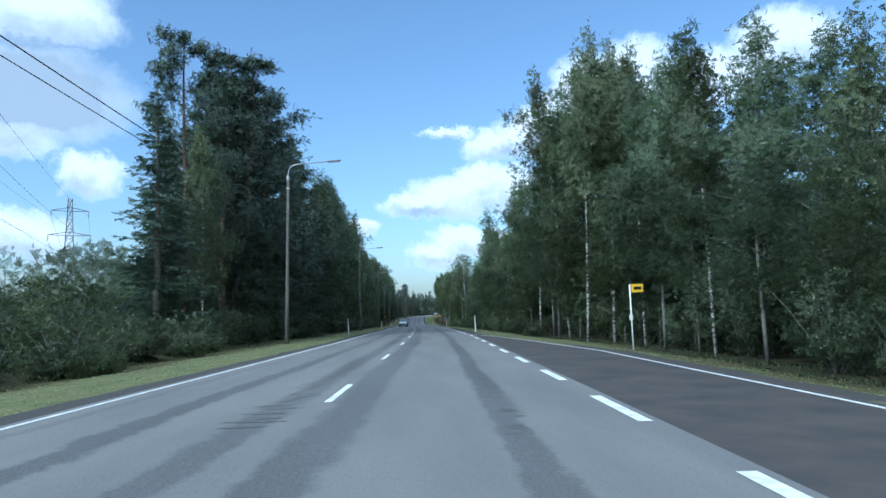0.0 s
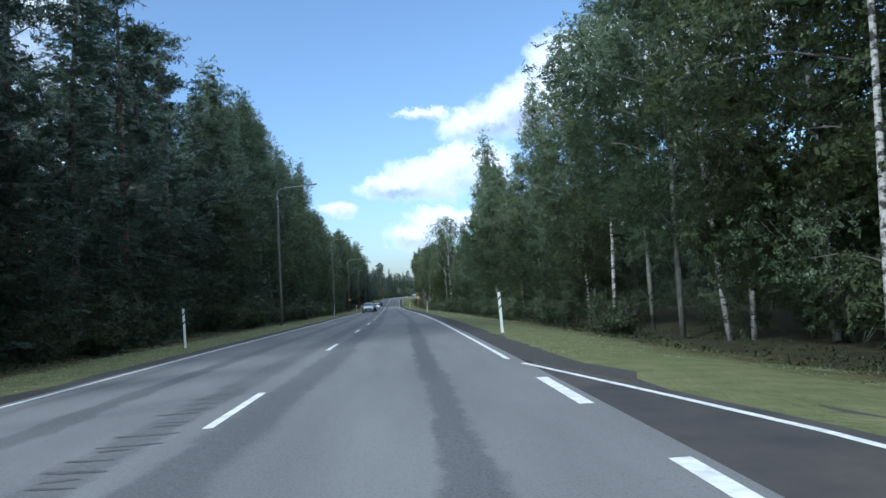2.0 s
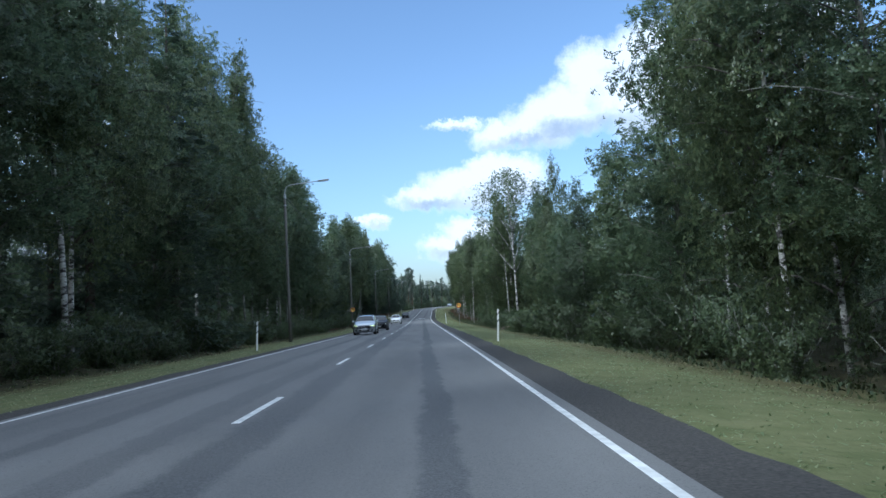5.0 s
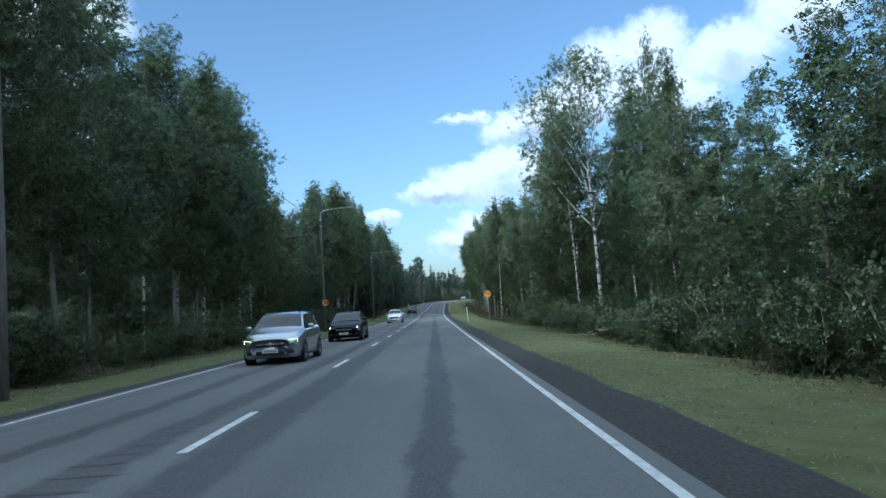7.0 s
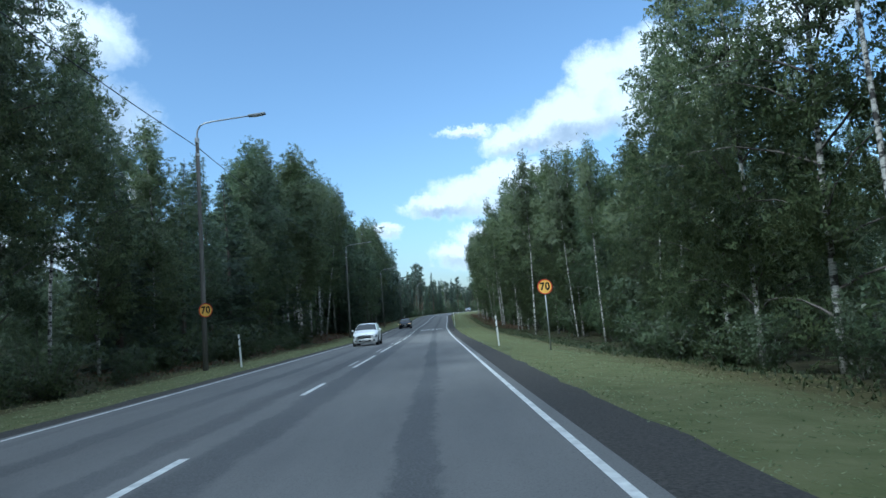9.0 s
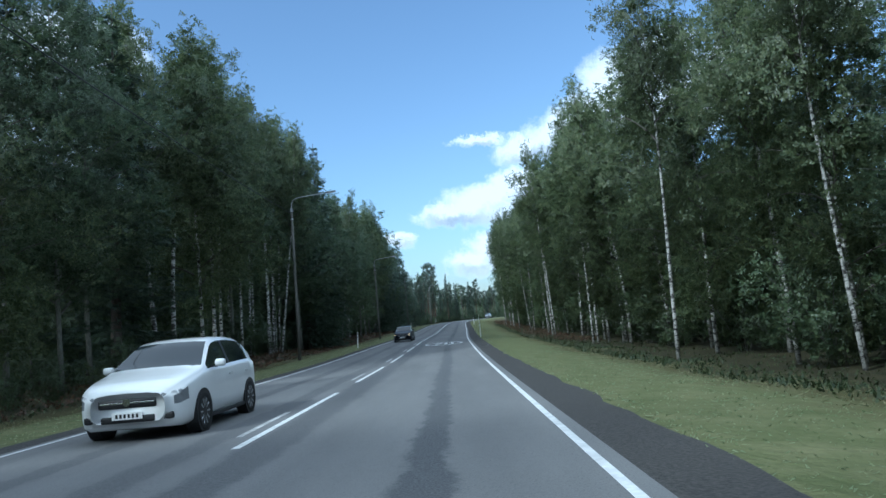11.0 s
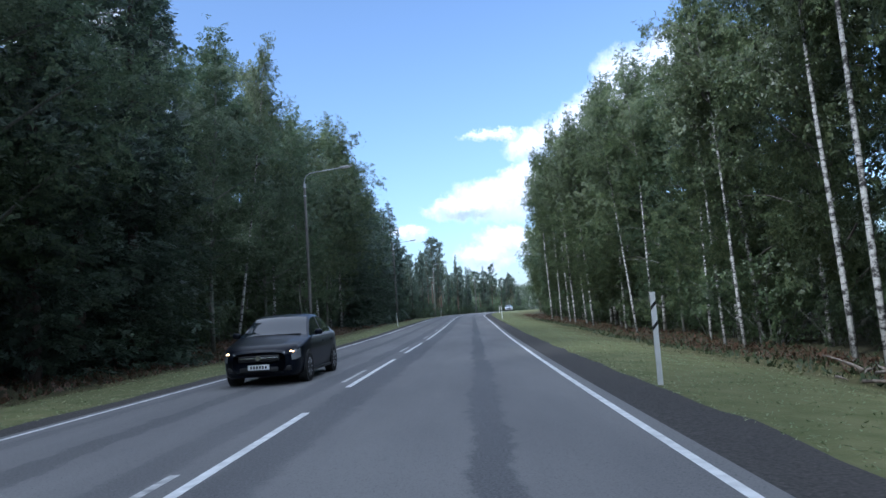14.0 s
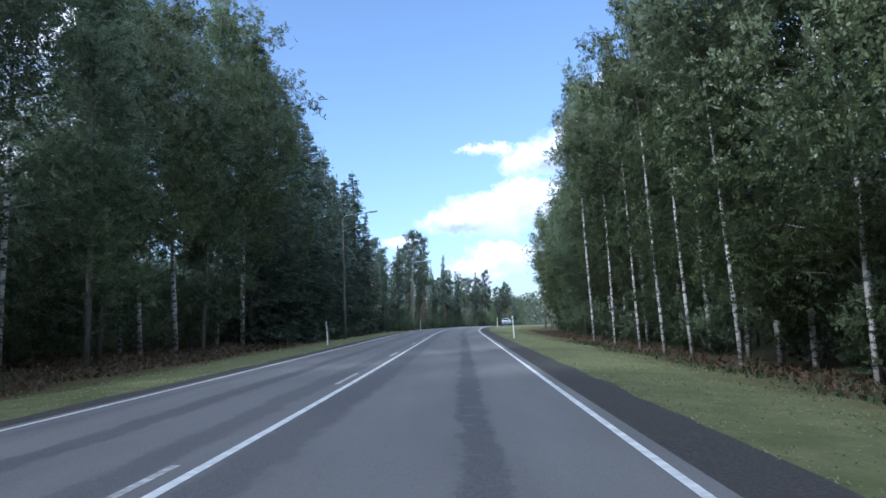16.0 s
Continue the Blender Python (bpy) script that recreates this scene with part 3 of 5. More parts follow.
for i in range(6):
    y = 298.5 + 11.85 * i
    ribbon("worn_dash", M["worn_paint"], road, "faded lane marking", u0=-0.32, u1=-0.22, y0=y + 1.2, y1=y + 4.4, z=0.005)
ribbon("barrier_line", M["road_paint"], road, "solid white line on the bend", u0=-0.02, u1=0.10, y0=298, y1=END, z=0.005)

# ---- trees ----


def limb_path(rng, start, az, rise, length, droop, n=5):
    d = Vector((math.cos(az) * math.cos(rise), math.sin(az) * math.cos(rise), math.sin(rise)))
    p, out = Vector(start), [Vector(start)]
    for i in range(n):
        d = (d + Vector((rng.normal() * 0.10, rng.normal() * 0.10, -droop * (i + 1) / n))).normalized()
        p = p + d * (length / n)
        out.append(p.copy())
    return out


def trunk_path(rng, h, bend, n=8):
    ax, ay = rng.normal() * bend, rng.normal() * bend
    px, py = rng.uniform(0, 6), rng.uniform(0, 6)
    out = []
    for i in range(n + 1):
        t = i / n
        out.append(Vector((ax * t * t * h + 0.012 * h * math.sin(px + 4 * t) * t, ay * t * t * h + 0.012 * h * math.sin(py + 5 * t) * t, h * t)))
    return out


def on_path(path, t):
    k = min(max(t, 0), 0.9999) * (len(path) - 1)
    i = int(k)
    return path[i].lerp(path[i + 1], k - i)


def finish_tree(name, label, wood, crown, bark_m, leaf_m, leaf_faces, limb_m=None):
    root = empty(name, Matrix.Identity(4))
    t = new("trunk", mesh_of(name + "_trunk", *wood[0], bark_m, True))
    if len(wood) > 1:
        b = new("branchwork", mesh_of(name + "_branchwork", *join(wood[1:]), limb_m or (M["birch_twig"] if bark_m == M["birch_bark"] else bark_m), True))
        b.parent = root
        tagged(b, kind="stuff")
    mid = crown.reshape(-1, 3, 3).mean(axis=1)
    lo, hi = np.percentile(mid[:, 2], 3), mid[:, 2].max()
    aim = mid - np.array([0, 0, lo + 0.4 * (hi - lo)])
    aim[:, 2] *= 0.45
    aim /= np.linalg.norm(aim, axis=1)[:, None] + 1e-9
    crown = face_out(crown, aim)
    me = np_mesh(name + "_crown", crown, leaf_faces, leaf_m)
    soft_normals(me, crown, aim, 0.22)
    c = new("crown", me)
    t.parent = c.parent = root
    return tagged(root, label, "tree")


def broadleaf(name, label, seed, h, bare, radius, n, leaf, bark_m, leaf_m, rise=0.75, droop=0.35, hang=0.5, limbs=26, r0=0.0042, reach=0.04, twig=0.0028, limb_m=None):
    """A birch, aspen or alder: trunk, limbs and a crown of single leaf sprays."""
    rng = np.random.default_rng(seed)
    path = trunk_path(rng, h, 0.03)
    wood = [tube(path, [h * r0 * (1.15 - t / 8 * 1.08) + 0.012 for t in range(9)], 8)]
    pts = []
    for i in range(limbs):
        f = bare + (0.97 - bare) * (i + rng.uniform(0, 1)) / limbs
        k = (f - bare) / (1 - bare)
        prof = (math.sin(math.pi * min(1, 0.16 + 0.84 * k) ** 0.8) * 0.9 + 0.14) if k < 0.98 else 0.15
        ln = radius * prof * rng.uniform(0.7, 1.06) / max(0.45, math.cos(rise))
        p = limb_path(rng, on_path(path, f), i * 2.4 + rng.normal() * 0.4, rise + rng.normal() * 0.15 + 0.25 * k, ln, droop, 4)
        wood.append(tube(p, [max(0.008, h * twig * (1 - 0.85 * j / 4) * (1.2 - 0.7 * k)) for j in range(5)], 3, False))
        pts.append((p, ln))
    total = sum(l for _, l in pts)
    C = []
    for p, ln in pts:
        m = max(6, int(n * ln / total))
        # leaves hang in sprays about a few twigs of each limb, with gaps between them
        twigs = max(3, m // 42)
        for _ in range(twigs):
            base = on_path(p, reach + (1 - reach) * rng.uniform(0.0, 1.0) ** 0.85)
            spread = 0.16 + 0.13 * ln
            b = np.array(base) + np.clip(rng.normal(size=3), -1.5, 1.5) * spread * 0.8
            k = m // twigs
            off = np.clip(rng.normal(size=(k, 3)), -1.7, 1.7) * np.array([0.33, 0.33, 0.26]) * (0.5 + 0.26 * ln)
            off[:, 2] -= rng.exponential(hang, k) * 0.6
            C.append(b + off)
    top = np.array(path[-1]) + rng.normal(size=(max(20, n // 40), 3)) * np.array([0.3, 0.3, 0.6])
    C.append(top)
    C = np.concatenate(C)
    C[:, 2] = np.maximum(C[:, 2], 0.25)
    v, f = blades(rng, C, leaf, 0.72, 0.4)
    return finish_tree(name, label, wood, v, bark_m, leaf_m, f, limb_m)


def spruce(name, label, seed, h, radius, n, size, skirt=0.03):
    rng = np.random.default_rng(seed)
    path = trunk_path(rng, h, 0.006)
    wood = [tube(path, [h * 0.0105 * (1.1 - t / 8 * 1.05) + 0.01 for t in range(9)], 8)]
    C, D = [], []
    whorls = int(h / 0.42)
    rows = []
    for w in range(whorls):
        f = skirt + (0.99 - skirt) * w / whorls
        ln = radius * ((1 - f) ** 0.82) * rng.uniform(0.8, 1.15) + 0.12
        for b in range(6 if f < 0.8 else 5):
            rows.append((f, ln * rng.uniform(0.65, 1.2), rng.uniform(0, 2 * math.pi)))
    total = sum(l for _, l, _ in rows)
    for f, ln, az in rows:
        rise = 0.35 - 0.75 * (1 - f)
        p = limb_path(rng, on_path(path, f), az, rise, ln, -0.22 + 0.15 * f, 4)
        m = max(4, int(n * ln / total))
        t = rng.uniform(0.12, 1.0, m)
        base = np.array([on_path(p, q) for q in t])
        dirv = np.array(p[-1] - p[0])
        dirv /= np.linalg.norm(dirv) + 1e-9
        side = np.array([-dirv[1], dirv[0], 0])
        s = rng.normal(size=m) * 0.22 * (0.4 + ln * 0.4)
        c = base + side * s[:, None]
        c[:, 2] -= np.abs(s) * 0.35 + rng.exponential(0.10, m)
        C.append(c)
        D.append(dirv + side * np.sign(s)[:, None] * 0.8 + np.array([0, 0, -0.35]))
    C, D = np.concatenate(C), np.concatenate(D)
    v, f = blades(rng, C, size, 0.34, 0.0, D)
    return finish_tree(name, label, wood, v, M["spruce_bark"], M["spruce_needle"], f)


def pine(name, label, seed, h, bare, radius, n, size):
    rng = np.random.default_rng(seed)
    path = trunk_path(rng, h, 0.015)
    wood = [tube(path, [h * 0.0115 * (1.1 - t / 8 * 1.0) + 0.015 for t in range(9)], 8)]
    C = []
    limbs = 26
    for i in range(limbs):
        f = bare + (0.98 - bare) * (i + rng.uniform()) / limbs
        k = (f - bare) / (1 - bare)
        ln = radius * (math.sin(math.pi * (0.2 + 0.72 * k)) * 0.8 + 0.25) * rng.uniform(0.6, 1.25)
        p = limb_path(rng, on_path(path, f), i * 2.4 + rng.normal() * 0.5, 0.15 + 0.5 * k, ln, -0.15)
        wood.append(tube(p, [max(0.012, 0.05 * (1 - 0.8 * j / 5) * (1.2 - k)) for j in range(6)], 4, False))
        for q in (0.45, 0.65, 0.85, 1.0):
            b = np.array(on_path(p, q)) + rng.normal(size=3) * 0.12
            m = max(5, n // (limbs * 4))
            C.append(b + rng.normal(size=(m, 3)) * np.array([0.34, 0.34, 0.17]) * (0.7 + 0.2 * ln))
    C.append(np.array(path[-1]) + rng.normal(size=(n // 40, 3)) * 0.25)
    v, f = blades(rng, np.concatenate(C), size, 0.42, -0.3)
    return finish_tree(name, label, wood, v, M["pine_bark"], M["pine_needle"], f)


def bush(name, label, seed, h, radius, n, leaf, leaf_m):
    rng = np.random.default_rng(seed)
    wood, C = [], []
    for i in range(9):
        az = i * 2.4 + rng.normal() * 0.3
        ln = h * rng.uniform(0.6, 1.0)
        p = limb_path(rng, (0.12 * math.cos(az), 0.12 * math.sin(az), -0.1), az, 1.25 - 0.55 * rng.uniform() * radius / h, ln, 0.12)
        wood.append(tube(p, [0.02 * (1 - 0.75 * j / 5) + 0.004 for j in range(6)], 3, False))
        for _ in range(max(4, n // (9 * 30))):
            b = np.array(on_path(p, rng.uniform(0.15, 1.0))) + rng.normal(size=3) * np.array([radius, radius, 0.3 * h]) * 0.22
            C.append(b + rng.normal(size=(30, 3)) * np.array([0.26, 0.26, 0.2]) * max(0.6, radius * 0.55))
    C = np.concatenate(C)
    C[:, 2] = np.abs(C[:, 2]) + 0.05
    v, f = blades(rng, C, leaf, 0.7, 0.2)
    ob = finish_tree(name, label, wood, v, M["aspen_bark"], leaf_m, f)
    ob["category"] = "bush"
    return ob


class Kind:
    """Repeats of one kind: the first use is the thing itself, the rest are copies."""

    def __init__(self, base, height):
        self.base, self.height, self.first = base, height, None

    def put(self, u, y, h, turn, lean=(0.0, 0.0), wide=1.0, sink=0.06):
        x, y, z = at(u, y)
        s = h / self.height
        m = Matrix.Translation((x, y, z - sink)) @ Euler((radians(lean[0]), radians(lean[1]), 0)).to_matrix().to_4x4() @ Matrix.Rotation(turn, 4, "Z")
        if self.first:                       # a copy takes over the first one's scale
            a, b = self.first
            return copy_thing(self.base, m @ Matrix.Diagonal((s * wide / a, s * wide / a, s / b, 1)))
        self.first = (s * wide, s)
        self.base.matrix_basis = m @ Matrix.Diagonal((s * wide, s * wide, s, 1))
        return self.base


BL = "tall silver birch with white bark and hanging leaves"
HI = 4700
birches = [Kind(broadleaf("birch_tree", BL, 10 + i, 17, b, r, HI, 0.42, M["birch_bark"], M["birch_leaf"], 0.8, 0.4, 0.7), 17)
           for i, (b, r) in enumerate(((0.28, 2.5), (0.34, 2.3), (0.22, 2.8), (0.38, 2.2)))]
big_birch = Kind(broadleaf("birch_tree", "spreading old birch with many pale bare upright limbs", 31, 17, 0.34, 4.2, 2300, 0.38, M["birch_bark"], M["birch_leaf"], 0.98, 0.05, 0.5, 17, 0.0062, 0.55, 0.0034, M["birch_bark"]), 17)
young = [Kind(broadleaf("birch_tree", "leafy young birch with branches low on the stem", 35 + i, 15, 0.09, 2.3, 4300, 0.42, M["birch_bark"], M["birch_leaf"], 0.8, 0.35, 0.5, 30), 15) for i in range(2)]
aspens = [Kind(broadleaf("aspen_tree", "tall broadleaf tree with a dense grey-green crown", 40 + i, 18, b, r, HI, 0.43, M["aspen_bark"], M["aspen_leaf"], 0.7, 0.25, 0.3, 30), 18)
          for i, (b, r) in enumerate(((0.16, 3.0), (0.24, 2.6), (0.10, 2.8)))]
alders = [Kind(broadleaf("alder_tree", "leafy alder with branches down to the ground", 50 + i, 10, 0.05, 2.4, 2800, 0.40, M["spruce_bark"], M["alder_leaf"], 0.6, 0.3, 0.3, 26), 10) for i in range(2)]
spruces = [Kind(spruce("spruce_tree", "dark green spruce with drooping branches to the ground", 60 + i, 20, r, 5000, 0.62), 20) for i, r in enumerate((3.2, 2.7, 3.6))]
pines = [Kind(pine("pine_tree", "tall dark pine with branches from low on the trunk", 70 + i, 20, b, r, 5200, 0.58), 20) for i, (b, r) in enumerate(((0.09, 3.0), (0.05, 2.8), (0.13, 3.2)))]
tall_pines = [Kind(pine("pine_tree", "tall pine with a bare reddish trunk and high crown", 75 + i, 20, b, r, 2200, 0.75), 20) for i, (b, r) in enumerate(((0.50, 2.6), (0.42, 2.8)))]
bushes = [Kind(bush("bush", "dense leafy roadside bush", 80 + i, 2.6, 1.5, 800, 0.27, M["bush_leaf"]), 2.6) for i in range(3)]
shrubs = [Kind(bush("bush", "tall leafy shrub at the edge of the wood", 90 + i, 5.0, 1.9, 1700, 0.33, M["alder_leaf"]), 5.0) for i in range(2)]
# sparser builds for the inner rows
in_birch = [Kind(broadleaf("birch_tree", "birch standing inside the wood", 100 + i, 17, 0.38, 2.4, 1400, 0.58, M["birch_bark"], M["birch_leaf"], 0.8, 0.4, 0.6, 14), 17) for i in range(2)]
in_aspen = [Kind(broadleaf("aspen_tree", "broadleaf tree standing inside the wood", 110 + i, 18, 0.15, 2.9, 1500, 0.6, M["aspen_bark"], M["aspen_leaf"], 0.7, 0.25, 0.3, 14), 18) for i in range(2)]
in_spruce = [Kind(spruce("spruce_tree", "dark spruce standing inside the wood", 120 + i, 20, 2.9, 1600, 0.82), 20) for i in range(2)]

slim_birch = [Kind(broadleaf("birch_tree", "slim birch with a long bare white stem", 130 + i, 18, 0.55, 2.2, 2600, 0.42, M["birch_bark"], M["birch_leaf"], 0.85, 0.35, 0.6, 16, 0.0044), 18) for i in range(2)]

# top of the wood along the road, above the road, every 8 m
ALONG = np.arange(26, 420, 8)
RIGHT_H = [11.9, 16.7, 16.9, 21.6, 24.0, 23.4, 23.2, 20.0, 11.0, 16.2, 12.6, 16.4, 18.4, 17.3, 11.7, 8.6, 8.9, 8.4, 10.0, 16.1, 16.3, 16.0, 11.7, 12.1, 13.3,
           14.5, 16.3, 16.7, 17.1, 17.5, 17.9, 18.3, 18.6, 16.4, 15.1, 16.3, 19.4, 18.5, 19.7, 17.6, 20.0, 20.1, 20.2, 18.4, 16.6, 17.2, 17.5, 16.6, 16.0, 15.6]
LEFT_H = [19.4, 19.4, 19.4, 22.0, 22.4, 21.7, 22.3, 20.5, 21.2, 20.5, 20.3, 22.2, 23.4, 23.6, 20.5, 23.3, 23.5, 22.5, 17.7, 18.3, 19.9, 19.6, 15.2, 13.8, 14.0,
          14.8, 17.9, 21.4, 21.2, 21.6, 21.3, 21.8, 23.6, 25.0, 22.0, 19.5, 21.5, 20.5, 20.0, 22.8, 24.1, 24.4, 24.2, 24.0, 21.1, 21.6, 22.0, 21.9, 21.0, 18.5]
# tops of the rows further in
BACK_R = ([26, 34, 42, 50, 60, 98, 106, 114, 153, 161, 170, 190, 205, 230, 300, 312, 330, 342, 420], [11, 13, 17, 18, 15, 14, 11, 15.5, 17.5, 11.5, 11.5, 12, 14.5, 15, 15.5, 12, 12, 15, 15])
BACK_L = ([26, 60, 200, 210, 250, 270, 300, 308, 332, 340, 420], [20, 20, 18, 14.5, 15, 17, 16, 15, 15, 17, 17])
rng = random.Random(7)


def pick(pairs):
    t = rng.uniform(0, sum(w for _, w in pairs))
    for k, w in pairs:
        t -= w
        if t <= 0:
            return rng.choice(k)
    return rng.choice(pairs[-1][0])


def mixture(side, y, inner=False):
    B, A, S, P, D, Y = (in_birch, in_aspen, in_spruce, pines, in_aspen, in_aspen) if inner else (birches, aspens, spruces, pines, alders, young)
    if side > 0:
        if y < 62:
            return [(Y, 4), (A, 3), (B, 2)]
        if y < 130:
            return [(A, 3), (B, 3), (Y, 3)]
        if y < 172:
            return [(A, 2), (D, 4), (Y, 2)]
        if y < 190:
            return [(A, 3), (B, 3), (Y, 2)]
        return [(B, 2), (Y, 5), (A, 1)]
    if y < 100:
        return [(S, 4), (P, 5), (A, 0.3)]
    if y < 160:
        return [(A, 3), (B, 3), (S, 1)]
    if y < 192:
        return [(A, 6), (B, 1)]
    if y < 245:
        return [(A, 2), (B, 2), (S, 2), (Y, 3)]
    if y < 281:
        return [(B, 4), (A, 3)]
    if y < 298:
        return [(S, 4), (A, 2)]
    if y < 329:
        return [(slim_birch, 1), (A, 3)] if not inner else [(A, 1)]
    if y < 352:
        return [(A, 5), (B, 1)]
    return [(S, 6), (A, 1)]


# birches whose stems stand out at the edge of the wood: offset, place along the road, lean to the side in degrees
edge_stems = [(14.8, 66.3, -5), (14.1, 56.2, 1.5), (15.0, 51.5, 1.7), (16.0, 47.4, -2), (16.8, 52.5, -6), (13.0, 182.0, -1.6), (14.6, 216.2, -2), (15.7, 211.2, 0.3), (14.7, 226.1, -4),
              (12.6, 236.3, 0.2), (16.0, 258.0, -5), (14.2, 260.8, 0), (13.1, 278.7, -1.7), (13.6, 259.6, -0.5), (15.6, 257.5, -3), (14.5, 294.5, -2), (16.4, 272.9, -3.2),
              (13.7, 281.4, -3), (14.1, 291.0, -2.7), (13.8, 304.9, -0.8), (13.6, 308.8, -5.6), (13.1, 323.1, -3), (13.8, 331.0, -3.2), (13.0, 332.9, -2), (13.3, 339.1, -2),
              (13.2, 345.5, -1), (12.6, 350.0, -1), (14.6, 316.9, -0.3), (15.0, 298.0, 0.6)]
left_stems = [(-14.2, 271.5, 1.0), (-14.0, 275.4, 8.0), (-15.5, 270.0, 2.4), (-16.5, 273.5, 2.0), (-15.8, 266.0, 1.0), (-17.0, 269.0, 1.5), (-14.2, 310.3, 7.0), (-17.5, 322.0, 4.0), (-17.0, 336.3, 0.8), (-16.2, 331.0, 1.0),
              (-16.0, 273.0, 1.0), (-14.6, 273.6, 0.5), (-15.0, 276.2, 1.5), (-15.3, 278.2, 1.0), (-15.5, 280.2, 2.0), (-13.8, 262.0, 1.0)]


def top(side, y):
    return float(np.interp(y, ALONG, RIGHT_H if side > 0 else LEFT_H)) + (0.75 if side > 0 else 0.3)


def back(side, y):
    return float(np.interp(y, *(BACK_R if side > 0 else BACK_L)))


for u, y, tilt in edge_stems + left_stems:
    s = 1 if u > 0 else -1
    rng.choice(slim_birch).put(u, y, top(s, y) * rng.uniform(0.95, 1.04), rng.uniform(0, 6.28), (rng.uniform(-1, 1), tilt), 0.9)
aspens[1].put(17.0, 41.0, 18.0, 0.8, (0, 0.9), 0.95)
young[0].put(18.5, 34.6, 14.0, 0.3)
big_birch.put(13.4, 177.2, 17.6, 0.6, (0, -1))
birches[1].put(16.2, 168.5, 14.5, 1.2, (0, -0.5), 0.75)
birches[0].put(14.7, 100.5, 20.4, 0.4, (0, 0), 0.75)
birches[2].put(13.2, 116.9, 19.3, 2.1, (0, -1), 0.95)
birches[2].put(19.5, 181.7, 20.0, 1.1, (0, 0), 0.6)
birches[3].put(13.7, 200.5, 14.4, 0.9, (0, 0), 0.8)

for side in (1, -1):
    y = 14.0 if side > 0 else 57.0
    while y < 405:
        u = side * (rng.uniform(15.2, 17.0) if side > 0 and (y < 70 or y > 200) else rng.uniform(13.4, 15.2))
        if side > 0 and 169 < y < 185:          # behind the spreading birch
            u += 3.0
        if side < 0 and (304 < y < 316 or 264 < y < 280):     # behind the birches with clear stems
            u -= 2.5
        kind = pick(mixture(side, y))
        low = side > 0 and 135 < y < 172
        fit = rng.uniform(0.95, 1.07) if side < 0 or y > 230 or low else rng.uniform(0.84, 0.97) if 48 < y < 76 else rng.uniform(0.86, 1.0)
        kind.put(u, y, (min(11.0, (1.0 if low else 0.8) * top(side, y)) if kind in alders else top(side, y)) * fit, rng.uniform(0, 6.28), (rng.uniform(-1.5, 1.5), rng.uniform(-2.0, 1.0)), rng.uniform(1.0, 1.3))
        y += rng.uniform(2.7, 3.6) if side < 0 and y < 255 else rng.uniform(3.2, 4.5)
    for row, step in ((19.5, 4.4), (26.0, 6.0)):
        y = 14.0 if side > 0 else 3.1 * row
        while y < 410:
            pick(mixture(side, y, True)).put(side * (row + rng.uniform(-1.5, 2.5)), y, back(side, y) * rng.uniform(0.78, 1.0), rng.uniform(0, 6.28), (rng.uniform(-1.5, 1.5), rng.uniform(-2, 2)), rng.uniform(0.95, 1.3))
            y += step * rng.uniform(0.75, 1.25)
    y = 14.0 if side > 0 else 46.0
    while y < 400:
        thick = (70 < y < 200) if side > 0 else y < 250
        if thick:
            rng.choice(bushes if rng.random() < 0.6 else shrubs).put(side * rng.uniform(11.4, 13.2), y, rng.uniform(1.7, 3.4), rng.uniform(0, 6.28), wide=rng.uniform(0.8, 1.2))
            y += rng.uniform(2.4, 4.0)
        else:
            rng.choice(shrubs).put(side * rng.uniform(15.2, 18.5), y, rng.uniform(2.8, 6.5), rng.uniform(0, 6.28), wide=rng.uniform(0.8, 1.2))
            y += rng.uniform(2.6, 4.2)

for i in range(14):
    rng.choice(bushes).put(-10.2 - rng.uniform(0, 2.5), 13 + 2.1 * i + rng.uniform(-1, 1), rng.uniform(1.6, 2.8), rng.uniform(0, 6.28), wide=1.2)
# low thicket in the open ground before the wood begins on the far lane's side
for i in range(16):
    rng.choice(shrubs if i % 2 else bushes).put(-14.5 - rng.uniform(0, 9), 22 + 1.9 * i + rng.uniform(-1, 1), rng.uniform(3.0, 4.8), rng.uniform(0, 6.28), wide=1.1)
for u, y, h in ((-13.6, 181.0, 19.4), (-13.2, 185.5, 18.4)):
    aspens[0].put(u, y, h, rng.uniform(0, 6.28), wide=1.15)
for u, y, h in ((-13.6, 286.0, 24.5), (-14.2, 290, 26), (-13.4, 293.5, 26), (-13.8, 296.5, 23)):
    rng.choice(spruces).put(u, y, h, rng.uniform(0, 6.28), wide=1.0)
# the tall group where the wood begins
spruces[0].put(-14.8, 42.8, 15.8, 1.0, wide=1.4)
spruces[2].put(-15.6, 45.6, 13.5, 2.2, wide=1.3)
birches[0].put(-14.2, 49.5, 14.5, 0.4, wide=0.9)
for k, (u, y, h) in enumerate(((-15.9, 51.0, 22.0), (-14.6, 55.5, 20.5), (-16.4, 58.5, 23.6), (-15.4, 62.0, 23.0), (-14.0, 66.5, 22.4), (-17.5, 68.0, 24.0))):
    pines[k % 3].put(u, y, h, 1.3 * k, wide=0.95)

